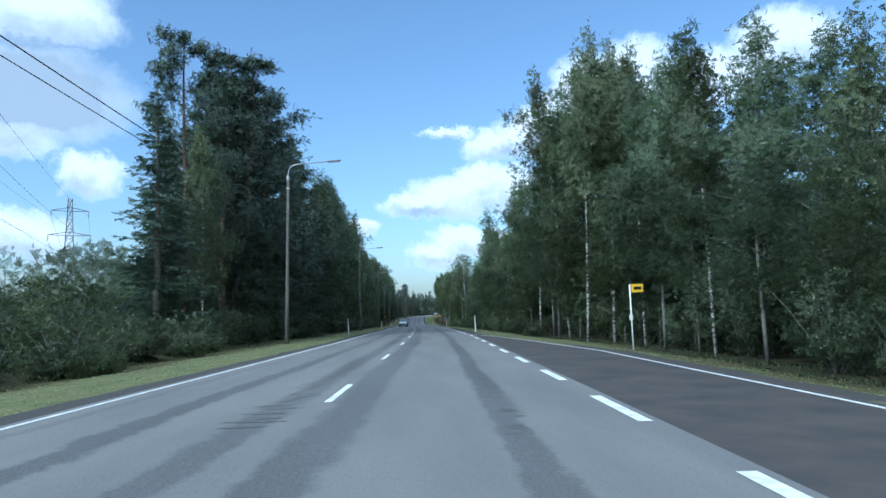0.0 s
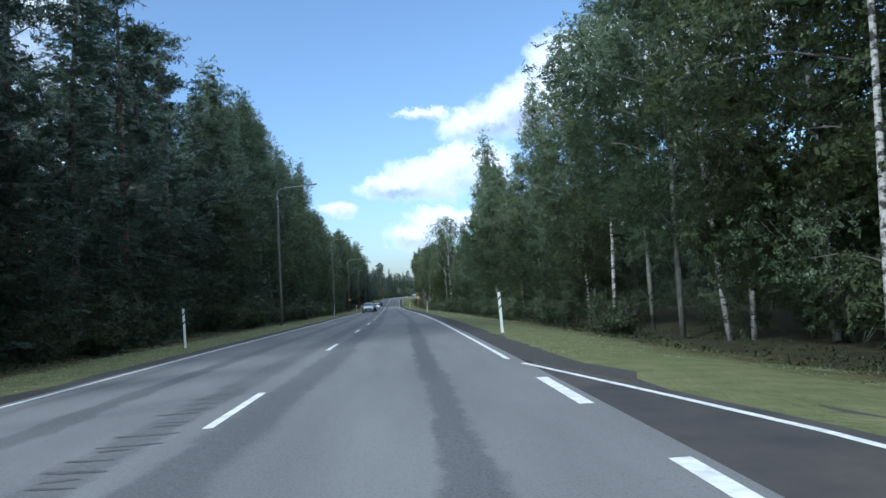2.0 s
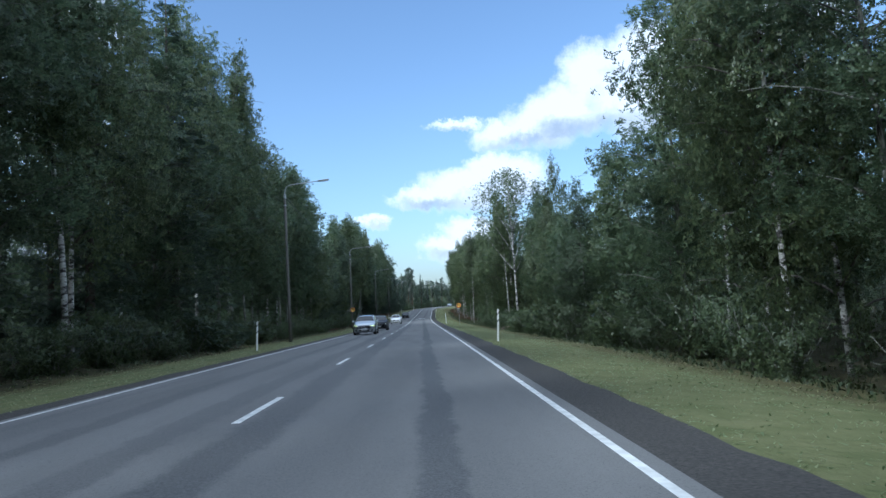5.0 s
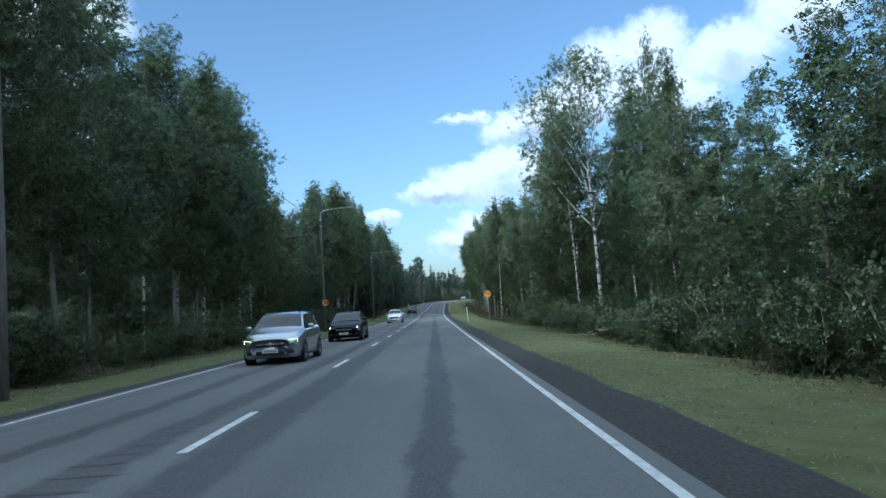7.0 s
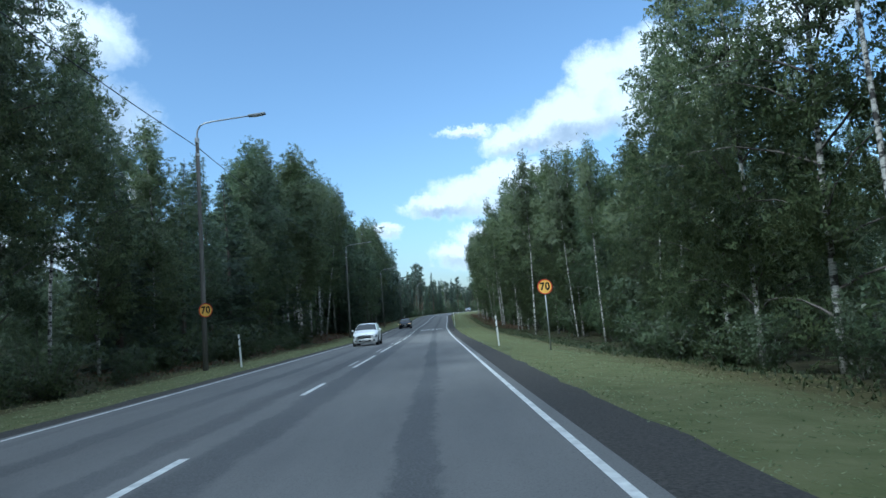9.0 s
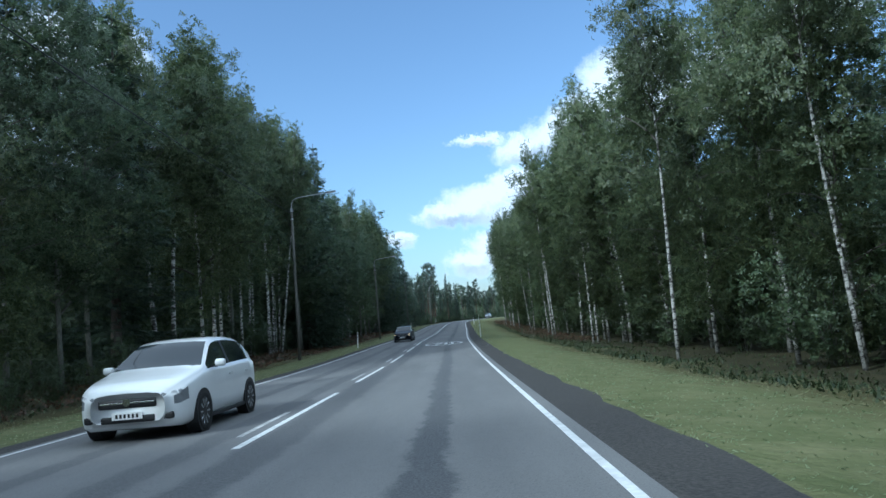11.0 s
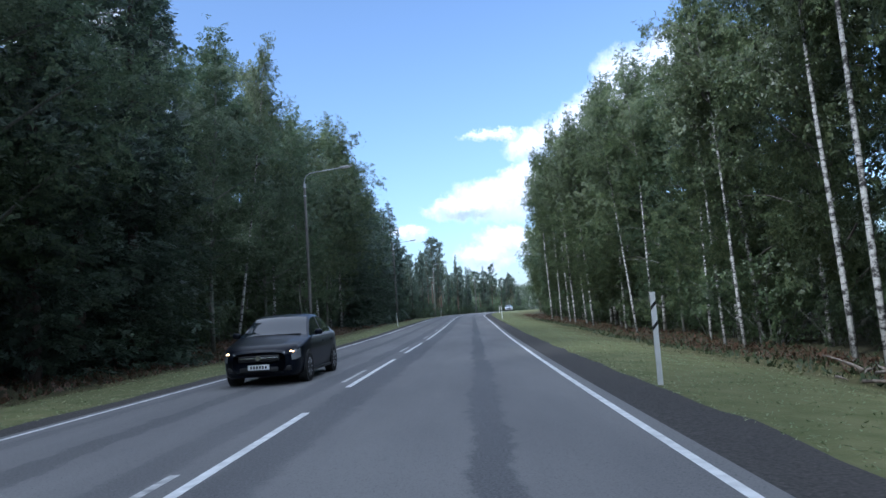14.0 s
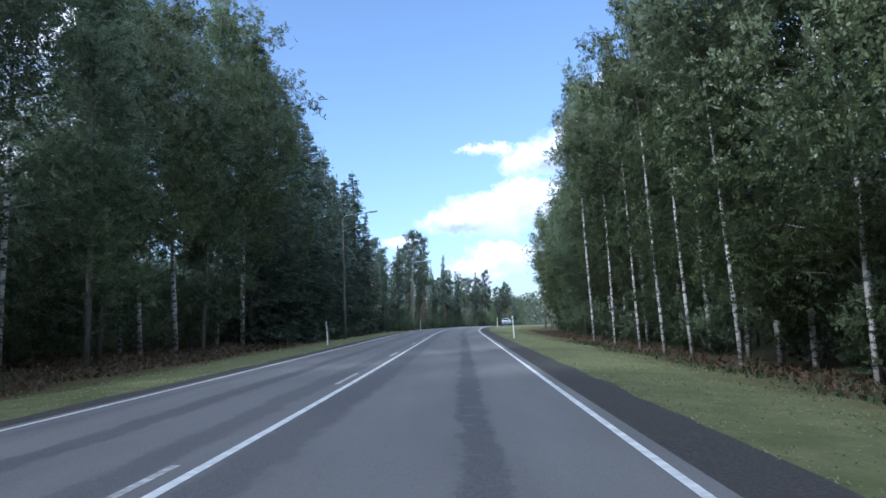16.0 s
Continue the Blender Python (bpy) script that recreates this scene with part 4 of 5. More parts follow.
# woods round the bend: a full edge outside it, which closes the view, and the inside of it
y = 404.0
while y < 545:
    k = rng.random()
    kind = rng.choice(spruces if k < 0.45 else tall_pines if k < 0.8 else birches)
    kind.put(-rng.uniform(10.5, 15.5), y, rng.uniform(11.5, 20.0) * (1.0 if y < 470 else 0.85), rng.uniform(0, 6.28), wide=rng.uniform(0.7, 0.9))
    y += rng.uniform(3.6, 6.4)
for row, step in ((19.0, 6.5), (27.0, 8.0)):
    y = 406.0
    while y < 560:
        rng.choice(rng.choice([in_spruce, tall_pines, tall_pines, in_birch])).put(-row + rng.uniform(-3, 3), y, rng.uniform(12, 18) * (1.0 if y < 470 else 0.85), rng.uniform(0, 6.28), wide=1.0)
        y += step * rng.uniform(0.7, 1.3)
for i in range(24):
    rng.choice(rng.choice([tall_pines, in_spruce, in_birch, in_aspen])).put(rng.uniform(12, 34), 408 + rng.uniform(0, 110), rng.uniform(11, 15.5), rng.uniform(0, 6.28))
for i in range(40):
    rng.choice(shrubs).put(-9.8 - rng.uniform(0, 4), 408 + 3.4 * i, rng.uniform(1.8, 4.0), rng.uniform(0, 6.28), wide=1.2)


def far_woods(name, label, u0, u1, y0, y1, hmin, hmax, count, size, seed):
    """Uncountable depth of the wood: sprays of leaves from the ground up to an uneven top."""
    g = np.random.default_rng(seed)
    c = np.empty((count, 3))
    for i in range(count):
        u, y = g.uniform(u0, u1), g.uniform(y0, y1)
        x = xc(min(y, 640)) + u
        hh = hmin + (hmax - hmin) * (0.5 + 0.5 * noise.noise(Vector((x * 0.12, y * 0.12, seed))))
        c[i] = (x, y, zr(min(y, 640)) + hh * g.uniform(0.0, 1.0) ** 0.9)
    v, f = blades(g, c, size, 0.7)
    aim = np.tile(np.array([-0.25 if u0 > 0 else 0.25, -0.75, 0.6]), (count, 1))
    v = face_out(v, aim)
    me = np_mesh(name, v, f, M["alder_leaf"])
    soft_normals(me, v, aim, 0.5)
    return tagged(new(name, me), label, "woods", kind="stuff")


far_woods("inner_woods", "dark thicket under the trees beside the road", 18.5, 29, 5, 430, 3, 8, 27000, 1.0, 6)
far_woods("inner_woods", "dark thicket under the trees beside the road", -30, -18.5, 62, 430, 3, 8, 27000, 1.0, 7)
far_woods("inner_woods", "dark depth of the mixed wood beside the road", 30, 44, 5, 430, 7, 12, 30000, 1.1, 1)
far_woods("inner_woods", "dark depth of the mixed wood beside the road", -44, -30, 75, 430, 7, 13, 30000, 1.3, 2)
far_woods("inner_woods", "dark depth of the birch wood beside the road", -29, -18, 240, 345, 8, 15, 16000, 1.1, 8)
far_woods("distant_woods", "distant woods beyond the bend", -140, -16, 560, 640, 9, 14, 16000, 1.8, 3)
far_woods("distant_woods", "distant woods behind the open ground", -200, -90, 60, 420, 4, 9, 9000, 1.6, 4)
far_woods("distant_woods", "dark undergrowth beneath the trees at the bend", -40, -14, 405, 560, 3, 7, 13000, 1.0, 5)

# ---- grass and undergrowth ----


def scatter(name, label, bands, size, material, seed, upright=1.6, ratio=0.22, squash=1.0):
    """Blades of grass or low growth: each band is offsets from, to, places from, to, number."""
    g = np.random.default_rng(seed)
    C = []
    for u0, u1, y0, y1, n in bands:
        u, y = g.uniform(u0, u1, n), g.uniform(y0, y1, n)
        for a, b in zip(u, y):
            x = xc(b) + a
            if noise.noise(Vector((x * 0.5, b * 0.5, seed))) > -0.35 - 0.3 * g.uniform():
                C.append((x, b, gz(x, b)))
    C = np.array(C)
    d = np.zeros_like(C)
    d[:, 2] = upright
    v, f = blades(g, C, size, ratio, 0.0, -d)
    v = v.reshape(-1, 3, 3)
    v[:, :, 2] = C[:, None, 2] + (v[:, :, 2] - C[:, None, 2]) * squash
    v[:, :, 2] += (C[:, 2] - v[:, :, 2].min(axis=1))[:, None] - 0.01
    aim = np.tile(np.array([0.0, 0.0, 1.0]), (len(C), 1))
    v = face_out(v, aim)
    me = np_mesh(name, v, f, material)
    soft_normals(me, v, aim, 0.3)
    return tagged(new(name, me), label, "plants", kind="stuff")


scatter("verge_grass", "short green grass on the road verge", [(5.35, 9.0, 54, 350, 56000), (8.9, 10.8, 6, 54, 14000), (5.4, 5.8, 54, 350, 6000), (6.0, 9.2, 350, 460, 7000)], 0.10, M["grass_blade"], 11, 0.22, 0.26, 0.4)
scatter("verge_grass", "green grass along the far edge of the road", [(-8.4, -4.65, 6, 350, 42000), (-9.0, -5.0, 350, 460, 6000)], 0.11, M["grass_blade"], 12, 0.22, 0.26, 0.4)
scatter("rough_grass", "rough yellowing grass at the edge of the wood", [(8.7, 13.0, 60, 400, 34000), (-11.5, -8.0, 46, 400, 18000), (-22, -9, 5, 46, 5000), (10.4, 13.0, 6, 60, 4000)], 0.14, M["dry_grass"], 13, 0.35, 0.24, 0.55)
scatter("undergrowth", "low green and rust-brown ferns and bilberry", [(11.2, 15.5, 264, 400, 8000), (-17, -10.4, 250, 400, 15000), (-17, -11, 200, 245, 2000)], 0.24, M["fern"], 14, 0.5, 0.6)
scatter("tall_weeds", "leafy weeds under the trees", [(11.0, 16.0, 60, 400, 12000), (-15, -10.5, 40, 400, 14000), (12, 17, 6, 60, 5000)], 0.16, M["bush_leaf"], 15, 0.7, 0.6)

scatter("tall_weeds", "dark leafy weeds at the foot of the trees", [(9.8, 13.2, 195, 350, 7000), (10.4, 12.4, 60, 195, 3000)], 0.22, M["bush_leaf"], 17, 0.9, 0.45)

# ---- street lamps ----


def street_lamp():
    root = empty("street_lamp", Matrix.Identity(4))
    pole = [(0, 0, -0.2), (0.01, 0, 3), (0.0, 0.01, 6.5), (0, 0, 10.3)]
    V, F = tube(pole, [0.115, 0.105, 0.09, 0.078], 14)
    p = new("pole", mesh_of("pole", V, F, M["pole_wood"], True))
    p.parent = root
    part("collar", cyl(bmesh.new(), (0, 0, 9.55), (0, 0, 9.65), 0.105), M["galvanised"], root)
    part("collar", cyl(bmesh.new(), (0, 0, 10.12), (0, 0, 10.36), 0.10), M["galvanised"], root)
    arm = [(0, 0, 9.9), (0.0, 0, 10.45), (0.03, 0, 10.70), (0.14, 0, 10.90), (0.34, 0, 11.02), (0.7, 0, 11.08), (2.35, 0, 11.24)]
    V, F = tube(arm, [0.038] * 5 + [0.034, 0.03], 10)
    a = new("arm", mesh_of("arm", V, F, M["galvanised"], True))
    a.parent = root
    bm = bmesh.new()
    box(bm, 0, 0, 0, 0.78, 0.24, 0.10, 0.035)
    bmesh.ops.transform(bm, matrix=Matrix.Translation((2.68, 0, 11.27)) @ Matrix.Rotation(-0.1, 4, "Y"), verts=bm.verts)
    h = part("lamp_head", bm, M["lamp_grey"], root, "flat grey lamp head", True)
    bm = bmesh.new()
    box(bm, 0, 0, 0, 0.46, 0.18, 0.03, 0.01)
    bmesh.ops.transform(bm, matrix=Matrix.Translation((2.72, 0, 11.215)) @ Matrix.Rotation(-0.1, 4, "Y"), verts=bm.verts)
    part("lens", bm, M["reflector"], h, "clear lens")
    return tagged(root, "grey wooden street lamp pole with curved steel arm", "street lamp", "lamps along the road")


LAMPS = [(-7.45, 44.2), (-7.6, 98.4), (-7.2, 148.6), (-7.8, 200.0), (-7.9, 255.7), (-8.1, 306.6), (-8.1, 360.5), (-8.2, 414.0), (-8.2, 468.0)]
SUNK = (0.45, 0.38, 0.1, 0.0, 0.05, 0.25, 0.25, 0.2, 0.2)
lamp = street_lamp()
for i, (u, y) in enumerate(LAMPS):
    x, y, z = at(u, y)
    m = Matrix.Translation((x, y, z - SUNK[i])) @ Euler((radians(0.5 * math.sin(i * 2.1)), radians(0.6 * math.cos(i * 1.7)), radians(3 * math.sin(i)))).to_matrix().to_4x4()
    if i:
        copy_thing(lamp, m)
    else:
        lamp.scale = (1.07, 1.0, 1.055)
        lamp.matrix_basis = m @ Matrix.Diagonal((1.07, 1.0, 1.055, 1))


def wire(name, label, p, q, sag, r):
    p, q = Vector(p), Vector(q)
    pts = [p.lerp(q, t / 16) - Vector((0, 0, 4 * sag * (t / 16) * (1 - t / 16))) for t in range(17)]
    V, F = tube(pts, [r] * 17, 5)
    return tagged(new(name, mesh_of(name, V, F, M["cable"], True)), label, "cable", "overhead cables")


for i in (2, 3):
    (u0, y0), (u1, y1) = LAMPS[i], LAMPS[i + 1]
    wire("lamp_cable", "thin black cable strung between the lamp poles", (xc(y0) + u0, y0, zr(y0) + 10.4), (xc(y1) + u1, y1, zr(y1) + 10.4), 0.5, 0.02)

# ---- posts and signs ----


def slab(profile, z0, z1, slope0, slope1, grow=1.0):
    """A piece of a post between two slanted cuts."""
    V = [(x * grow, y * grow, z0 + slope0 * x) for x, y in profile] + [(x * grow, y * grow, z1 + slope1 * x) for x, y in profile]
    n = len(profile)
    return V, [(k, (k + 1) % n, n + (k + 1) % n, n + k) for k in range(n)] + [tuple(range(n))[::-1], tuple(range(n, 2 * n))]


def delineator():
    root = empty("marker_post", Matrix.Identity(4))
    prof = [(-0.055, -0.02), (0.055, -0.02), (0.06, 0.0), (0.04, 0.035), (-0.04, 0.035), (-0.06, 0.0)]
    for name, z0, z1, s0, s1, m in (("post_body", -0.14, 0.60, 0, 0.6, "white_plastic"), ("black_band", 0.60, 0.65, 0.6, 0.6, "black_plastic"), ("post_middle", 0.65, 0.83, 0.6, 0.6, "white_plastic"),
                                    ("black_band", 0.83, 0.88, 0.6, 0.6, "black_plastic"), ("post_cap", 0.88, 1.0, 0.6, 0.05, "white_plastic")):
        ob = new(name, mesh_of(name, *slab(prof, z0, z1, s0, s1, 0.97 if "band" in name else 1.0), M[m]))
        ob.parent = root
    return tagged(root, "white plastic road marker post with slanted black bands", "marker post", "marker posts")


post = delineator()
first = True
for side, u, ys in ((1, 5.95, (65.5, 129.6, 202.0, 271.8, 342.5, 410.0)), (-1, -6.1, (67.2, 133.5, 199.8, 272.5, 341.5, 408.0))):
    for i, y in enumerate(ys):
        x, y, z = at({271.8: 5.5, 65.5: 5.78}.get(y, u), y)
        m = Matrix.Translation((x, y, z + 0.06)) @ Euler((radians(2 * math.sin(i * 2 + side)), radians(-2.5 * math.cos(i * 3.1)), radians(6 * math.sin(i * 1.3)))).to_matrix().to_4x4()
        if first:
            post.matrix_basis, first = m @ Matrix.Diagonal((0.86, 0.95, 1.43, 1)), False
        else:
            copy_thing(post, m @ Matrix.Rotation(radians(-3.0 if y == 271.8 else 0), 4, "Y") @ Matrix.Diagonal((0.86, 0.95, 1.0, 1)))


def text_mesh(name, body, size, thick, bold=0.0):
    cu = bpy.data.curves.new(name, "FONT")
    cu.body, cu.size, cu.extrude, cu.align_x, cu.align_y = body, size, thick, "CENTER", "CENTER"
    cu.offset = bold
    tmp = new(name, cu)
    bpy.context.view_layer.update()
    me = bpy.data.meshes.new_from_object(tmp.evaluated_get(bpy.context.evaluated_depsgraph_get()))
    bpy.data.objects.remove(tmp)
    return me


def disc(r0, r1, y0, y1, seg=40):
    """A flat ring (r0 > 0) or disc that faces -y."""
    V, F = [], []
    for y in (y0, y1):
        for r in ((r0, r1) if r0 else (r1,)):
            V += [(r * math.cos(2 * math.pi * k / seg), y, r * math.sin(2 * math.pi * k / seg)) for k in range(seg)]
    if not r0:
        F = [tuple(range(seg)), tuple(range(2 * seg - 1, seg - 1, -1))] + [(k, (k + 1) % seg, seg + (k + 1) % seg, seg + k) for k in range(seg)]
    else:
        for k in range(seg):
            j = (k + 1) % seg
            F += [(k, j, seg + j, seg + k), (2 * seg + k, 3 * seg + k, 3 * seg + j, 2 * seg + j), (seg + k, seg + j, 3 * seg + j, 3 * seg + k), (k, 2 * seg + k, 2 * seg + j, j)]
    return V, F


def speed_sign(u, y, height, yaw, lean, label, post=True):
    x, y, z = at(u, y)
    root = empty("speed_limit_sign", Matrix.Translation((x, y, z)) @ Euler((0, radians(lean), radians(yaw))).to_matrix().to_4x4())
    if post:
        part("post", cyl(bmesh.new(), (0, 0.05, -0.2), (0, 0.05, height + 0.30), 0.03), M["galvanised"], root, "", True)
    else:                                # straps round a lamp pole
        for dz in (-0.14, 0.14):
            part("strap", cyl(bmesh.new(), (-0.25, 0.18, height + dz - 0.02), (-0.25, 0.18, height + dz + 0.02), 0.135, seg=16), M["galvanised"], root)
    plate = new("sign_plate", mesh_of("sign_plate", *disc(0, 0.32, 0.0, 0.012), M["sign_orange"]))
    rim = new("red_border", mesh_of("red_border", *disc(0.282, 0.322, -0.006, 0.001), M["sign_red"]))
    back = part("bracket", box(box(bmesh.new(), 0, 0.03, 0.14, 0.34, 0.03, 0.04), 0, 0.03, -0.14, 0.34, 0.03, 0.04), M["galvanised"], root)
    plate.location = back.location = (0, 0, height)
    plate.parent = root
    rim.parent = plate
    for ch, dx in (("7", -0.112), ("0", 0.112)):
        num = new("digit", text_mesh("digit", ch, 0.40, 0.003, 0.012))
        num.data.materials.append(M["sign_black"])
        num.parent = plate
        num.matrix_basis = Matrix.Translation((dx, -0.006, 0)) @ Matrix.Rotation(radians(90), 4, "X") @ Matrix.Diagonal((0.98, 1.15, 1, 1))
        tagged(num, "black digit " + ch)
    return tagged(root, label, "road sign", "speed limit signs")


speed_sign(7.7, 197.0, 2.68, 2, -1.0, "round orange 70 speed limit sign with a red border")
speed_sign(-7.55, 199.78, 2.75, -4, -1.5, "round orange 70 speed limit sign strapped to a lamp pole", False)


def bus_stop():
    x, y, z = at(10.75, 32.0)
    root = empty("bus_stop_sign", Matrix.Translation((x, y, z)) @ Euler((0, radians(-1.2), radians(2))).to_matrix().to_4x4())
    part("post", cyl(bmesh.new(), (0, 0, -0.2), (0, 0, 3.02), 0.036), M["white_plastic"], root, "white painted post", True)
    flag = part("sign_plate", box(bmesh.new(), 0.34, 0, 2.83, 0.60, 0.03, 0.40, 0.006), M["sign_yellow"], root, "yellow plate")
    bm = bmesh.new()
    box(bm, 0.36, -0.0185, 2.84, 0.36, 0.006, 0.13, 0.012)
    box(bm, 0.25, -0.0185, 2.765, 0.05, 0.006, 0.05)
    box(bm, 0.46, -0.0185, 2.765, 0.05, 0.006, 0.05)
    part("bus_symbol", bm, M["sign_black"], flag, "black bus symbol")
    bm = bmesh.new()
    for cx, cz, sx, sz in ((0.34, 3.015, 0.56, 0.012), (0.34, 2.645, 0.56, 0.012), (0.055, 2.83, 0.012, 0.38), (0.625, 2.83, 0.012, 0.38)):
        box(bm, cx, -0.0175, cz, sx, 0.005, sz)
    part("border", bm, M["sign_black"], flag)
    part("route_board", box(bmesh.new(), -0.03, -0.03, 1.5, 0.16, 0.02, 0.26, 0.004), M["white_plastic"], root)
    return tagged(root, "yellow bus stop sign on a white post by the bay", "bus stop")


bus_stop()

# number 70 in an oval painted on the lane
def road_seventy():
    y0, u0, ru, ry = 260.6, 2.25, 1.45, 3.2
    V, F, seg = [], [], 56
    for k in range(seg):
        t = 2 * math.pi * k / seg
        for s in (0.0, 1.0):
            u, y = u0 + (ru - 0.14 * s) * math.cos(t), y0 + (ry - 0.42 * s) * math.sin(t)
            V.append((xc(y) + u, y, zr(y) + 0.006))
    for k in range(seg):
        j = (k + 1) % seg
        F.append((2 * k, 2 * j, 2 * j + 1, 2 * k + 1))
    ring = new("speed_marking", mesh_of("speed_marking", V, F, M["road_paint"]))
    ring.parent = road
    tagged(ring, "white oval with 70 painted on the lane")
    me = text_mesh("painted_digit", "7", 1.75, 0.0, 0.02)
    for v in me.vertices:
        u, y = u0 - 0.44 + v.co.x * 0.92, y0 + v.co.y * 2.75
        v.co = (xc(y) + u, y, zr(y) + 0.006)
    me.materials.append(M["road_paint"])
    seven = new("painted_digit", me)
    # the nought is a tall ring with nearly square corners
    V, F, seg = [], [], 40
    for k in range(seg):
        t = 2 * math.pi * k / seg
        c, w = math.cos(t), math.sin(t)
        c, w = math.copysign(abs(c) ** 0.42, c), math.copysign(abs(w) ** 0.42, w)
        for a, b in ((0.36, 1.72), (0.17, 1.38)):
            u, y = u0 + 0.40 + a * c, y0 + b * w
            V.append((xc(y) + u, y, zr(y) + 0.006))
    for k in range(seg):
        q = (k + 1) % seg
        F.append((2 * k, 2 * q, 2 * q + 1, 2 * k + 1))
    nought = new("painted_digit", mesh_of("painted_digit", V, F, M["road_paint"]))
    seven.parent = nought.parent = ring


road_seventy()


def drain_cover(u, y):
    x, y, z = xc(y) + u, y, zr(y) - 0.03
    root = empty("drain_cover", Matrix.Translation((x, y, z)))
    part("cover", box(bmesh.new(), 0, 0, 0.015, 0.5, 0.5, 0.04, 0.01), M["stone"], root)
    bm = bmesh.new()
    for k in range(5):
        box(bm, 0, -0.16 + 0.08 * k, 0.038, 0.36, 0.025, 0.006)
    part("grating", bm, M["black_plastic"], root)
    return tagged(root, "pale square drain cover in the gravel shoulder", "drain cover")


drain_cover(5.0, 251.5)

# ---- power line ----


def pylon(x, y, z, h, yaw):
    root = empty("power_pylon", Matrix.Translation((x, y, z)) @ Matrix.Rotation(yaw, 4, "Z"))
    w = lambda t: 2.3 * (1 - t) ** 1.3 + 0.65
    bm = bmesh.new()
    lv = [0, 0.12, 0.25, 0.37, 0.48, 0.58, 0.67, 0.75, 0.83, 0.91, 1.0]
    for sx in (-1, 1):
        for sy in (-1, 1):
            for a, b in zip(lv, lv[1:]):
                cyl(bm, (sx * w(a) / 2 * 1.6, sy * w(a) / 2 * 1.6, a * h), (sx * w(b) / 2 * 1.6, sy * w(b) / 2 * 1.6, b * h), 0.11, seg=4)
    part("tower_leg", bm, M["steel_dark"], root, "grey lattice legs")
    bm = bmesh.new()
    for a, b in zip(lv, lv[1:]):
        ra, rb = w(a) * 0.8, w(b) * 0.8
        for s in (-1, 1):
            cyl(bm, (-ra, s * ra, a * h), (rb, s * rb, b * h), 0.06, seg=4)
            cyl(bm, (ra, s * ra, a * h), (-rb, s * rb, b * h), 0.06, seg=4)
            cyl(bm, (s * ra, -ra, a * h), (s * rb, rb, b * h), 0.06, seg=4)
            cyl(bm, (-ra, s * ra, a * h), (ra, s * ra, a * h), 0.05, seg=4)
    part("lattice", bm, M["steel_dark"], root)
    for k, (t, half) in enumerate(((0.52, 5.2), (0.70, 5.2), (0.90, 4.6))):
        bm = bmesh.new()
        for s in (-1, 1):
            cyl(bm, (0, 0, t * h + 0.9), (s * half, 0, t * h), 0.09, seg=4)
            cyl(bm, (0, 0, t * h - 0.2), (s * half, 0, t * h), 0.09, seg=4)
        arm = part("crossarm", bm, M["steel_dark"], root)
        for s in (-1, 1):
            part("insulator", cyl(bmesh.new(), (s * half, 0, t * h), (s * half, 0, t * h - 1.7), 0.12, seg=6), M["lamp_grey"], arm)
    return tagged(root, "grey steel lattice power pylon with three crossarms", "power pylon", "power line")


pylon(-94, 198, 0.5, 34, radians(22))
pylon(-176, 394, 1.5, 34, radians(22))
for t, half in ((0.52, 5.2), (0.70, 5.2), (0.90, 4.6)):
    for s in (-1, 1):
        dx, dy, z = s * half * math.cos(radians(22)), s * half * math.sin(radians(22)), 0.5 + t * 34 - 1.7
        wire("power_cable", "thin high-voltage cable of the power line", (-94 + dx, 198 + dy, z), (-4 + dx, -60 + dy, z + 2), 4.0, 0.022)
        wire("power_cable", "thin high-voltage cable of the power line", (-94 + dx, 198 + dy, z), (-176 + dx, 394 + dy, z + 1), 5.0, 0.03)
wire("telephone_cable", "black cable beside the road running into the trees", (-24.5, -20, 17.7), (-22.5, 110, 17.7), 0.5, 0.045)
wire("telephone_cable", "black cable beside the road running into the trees", (-24.0, -20, 16.0), (-22.0, 110, 16.6), 0.5, 0.035)

# ---- vehicles ----


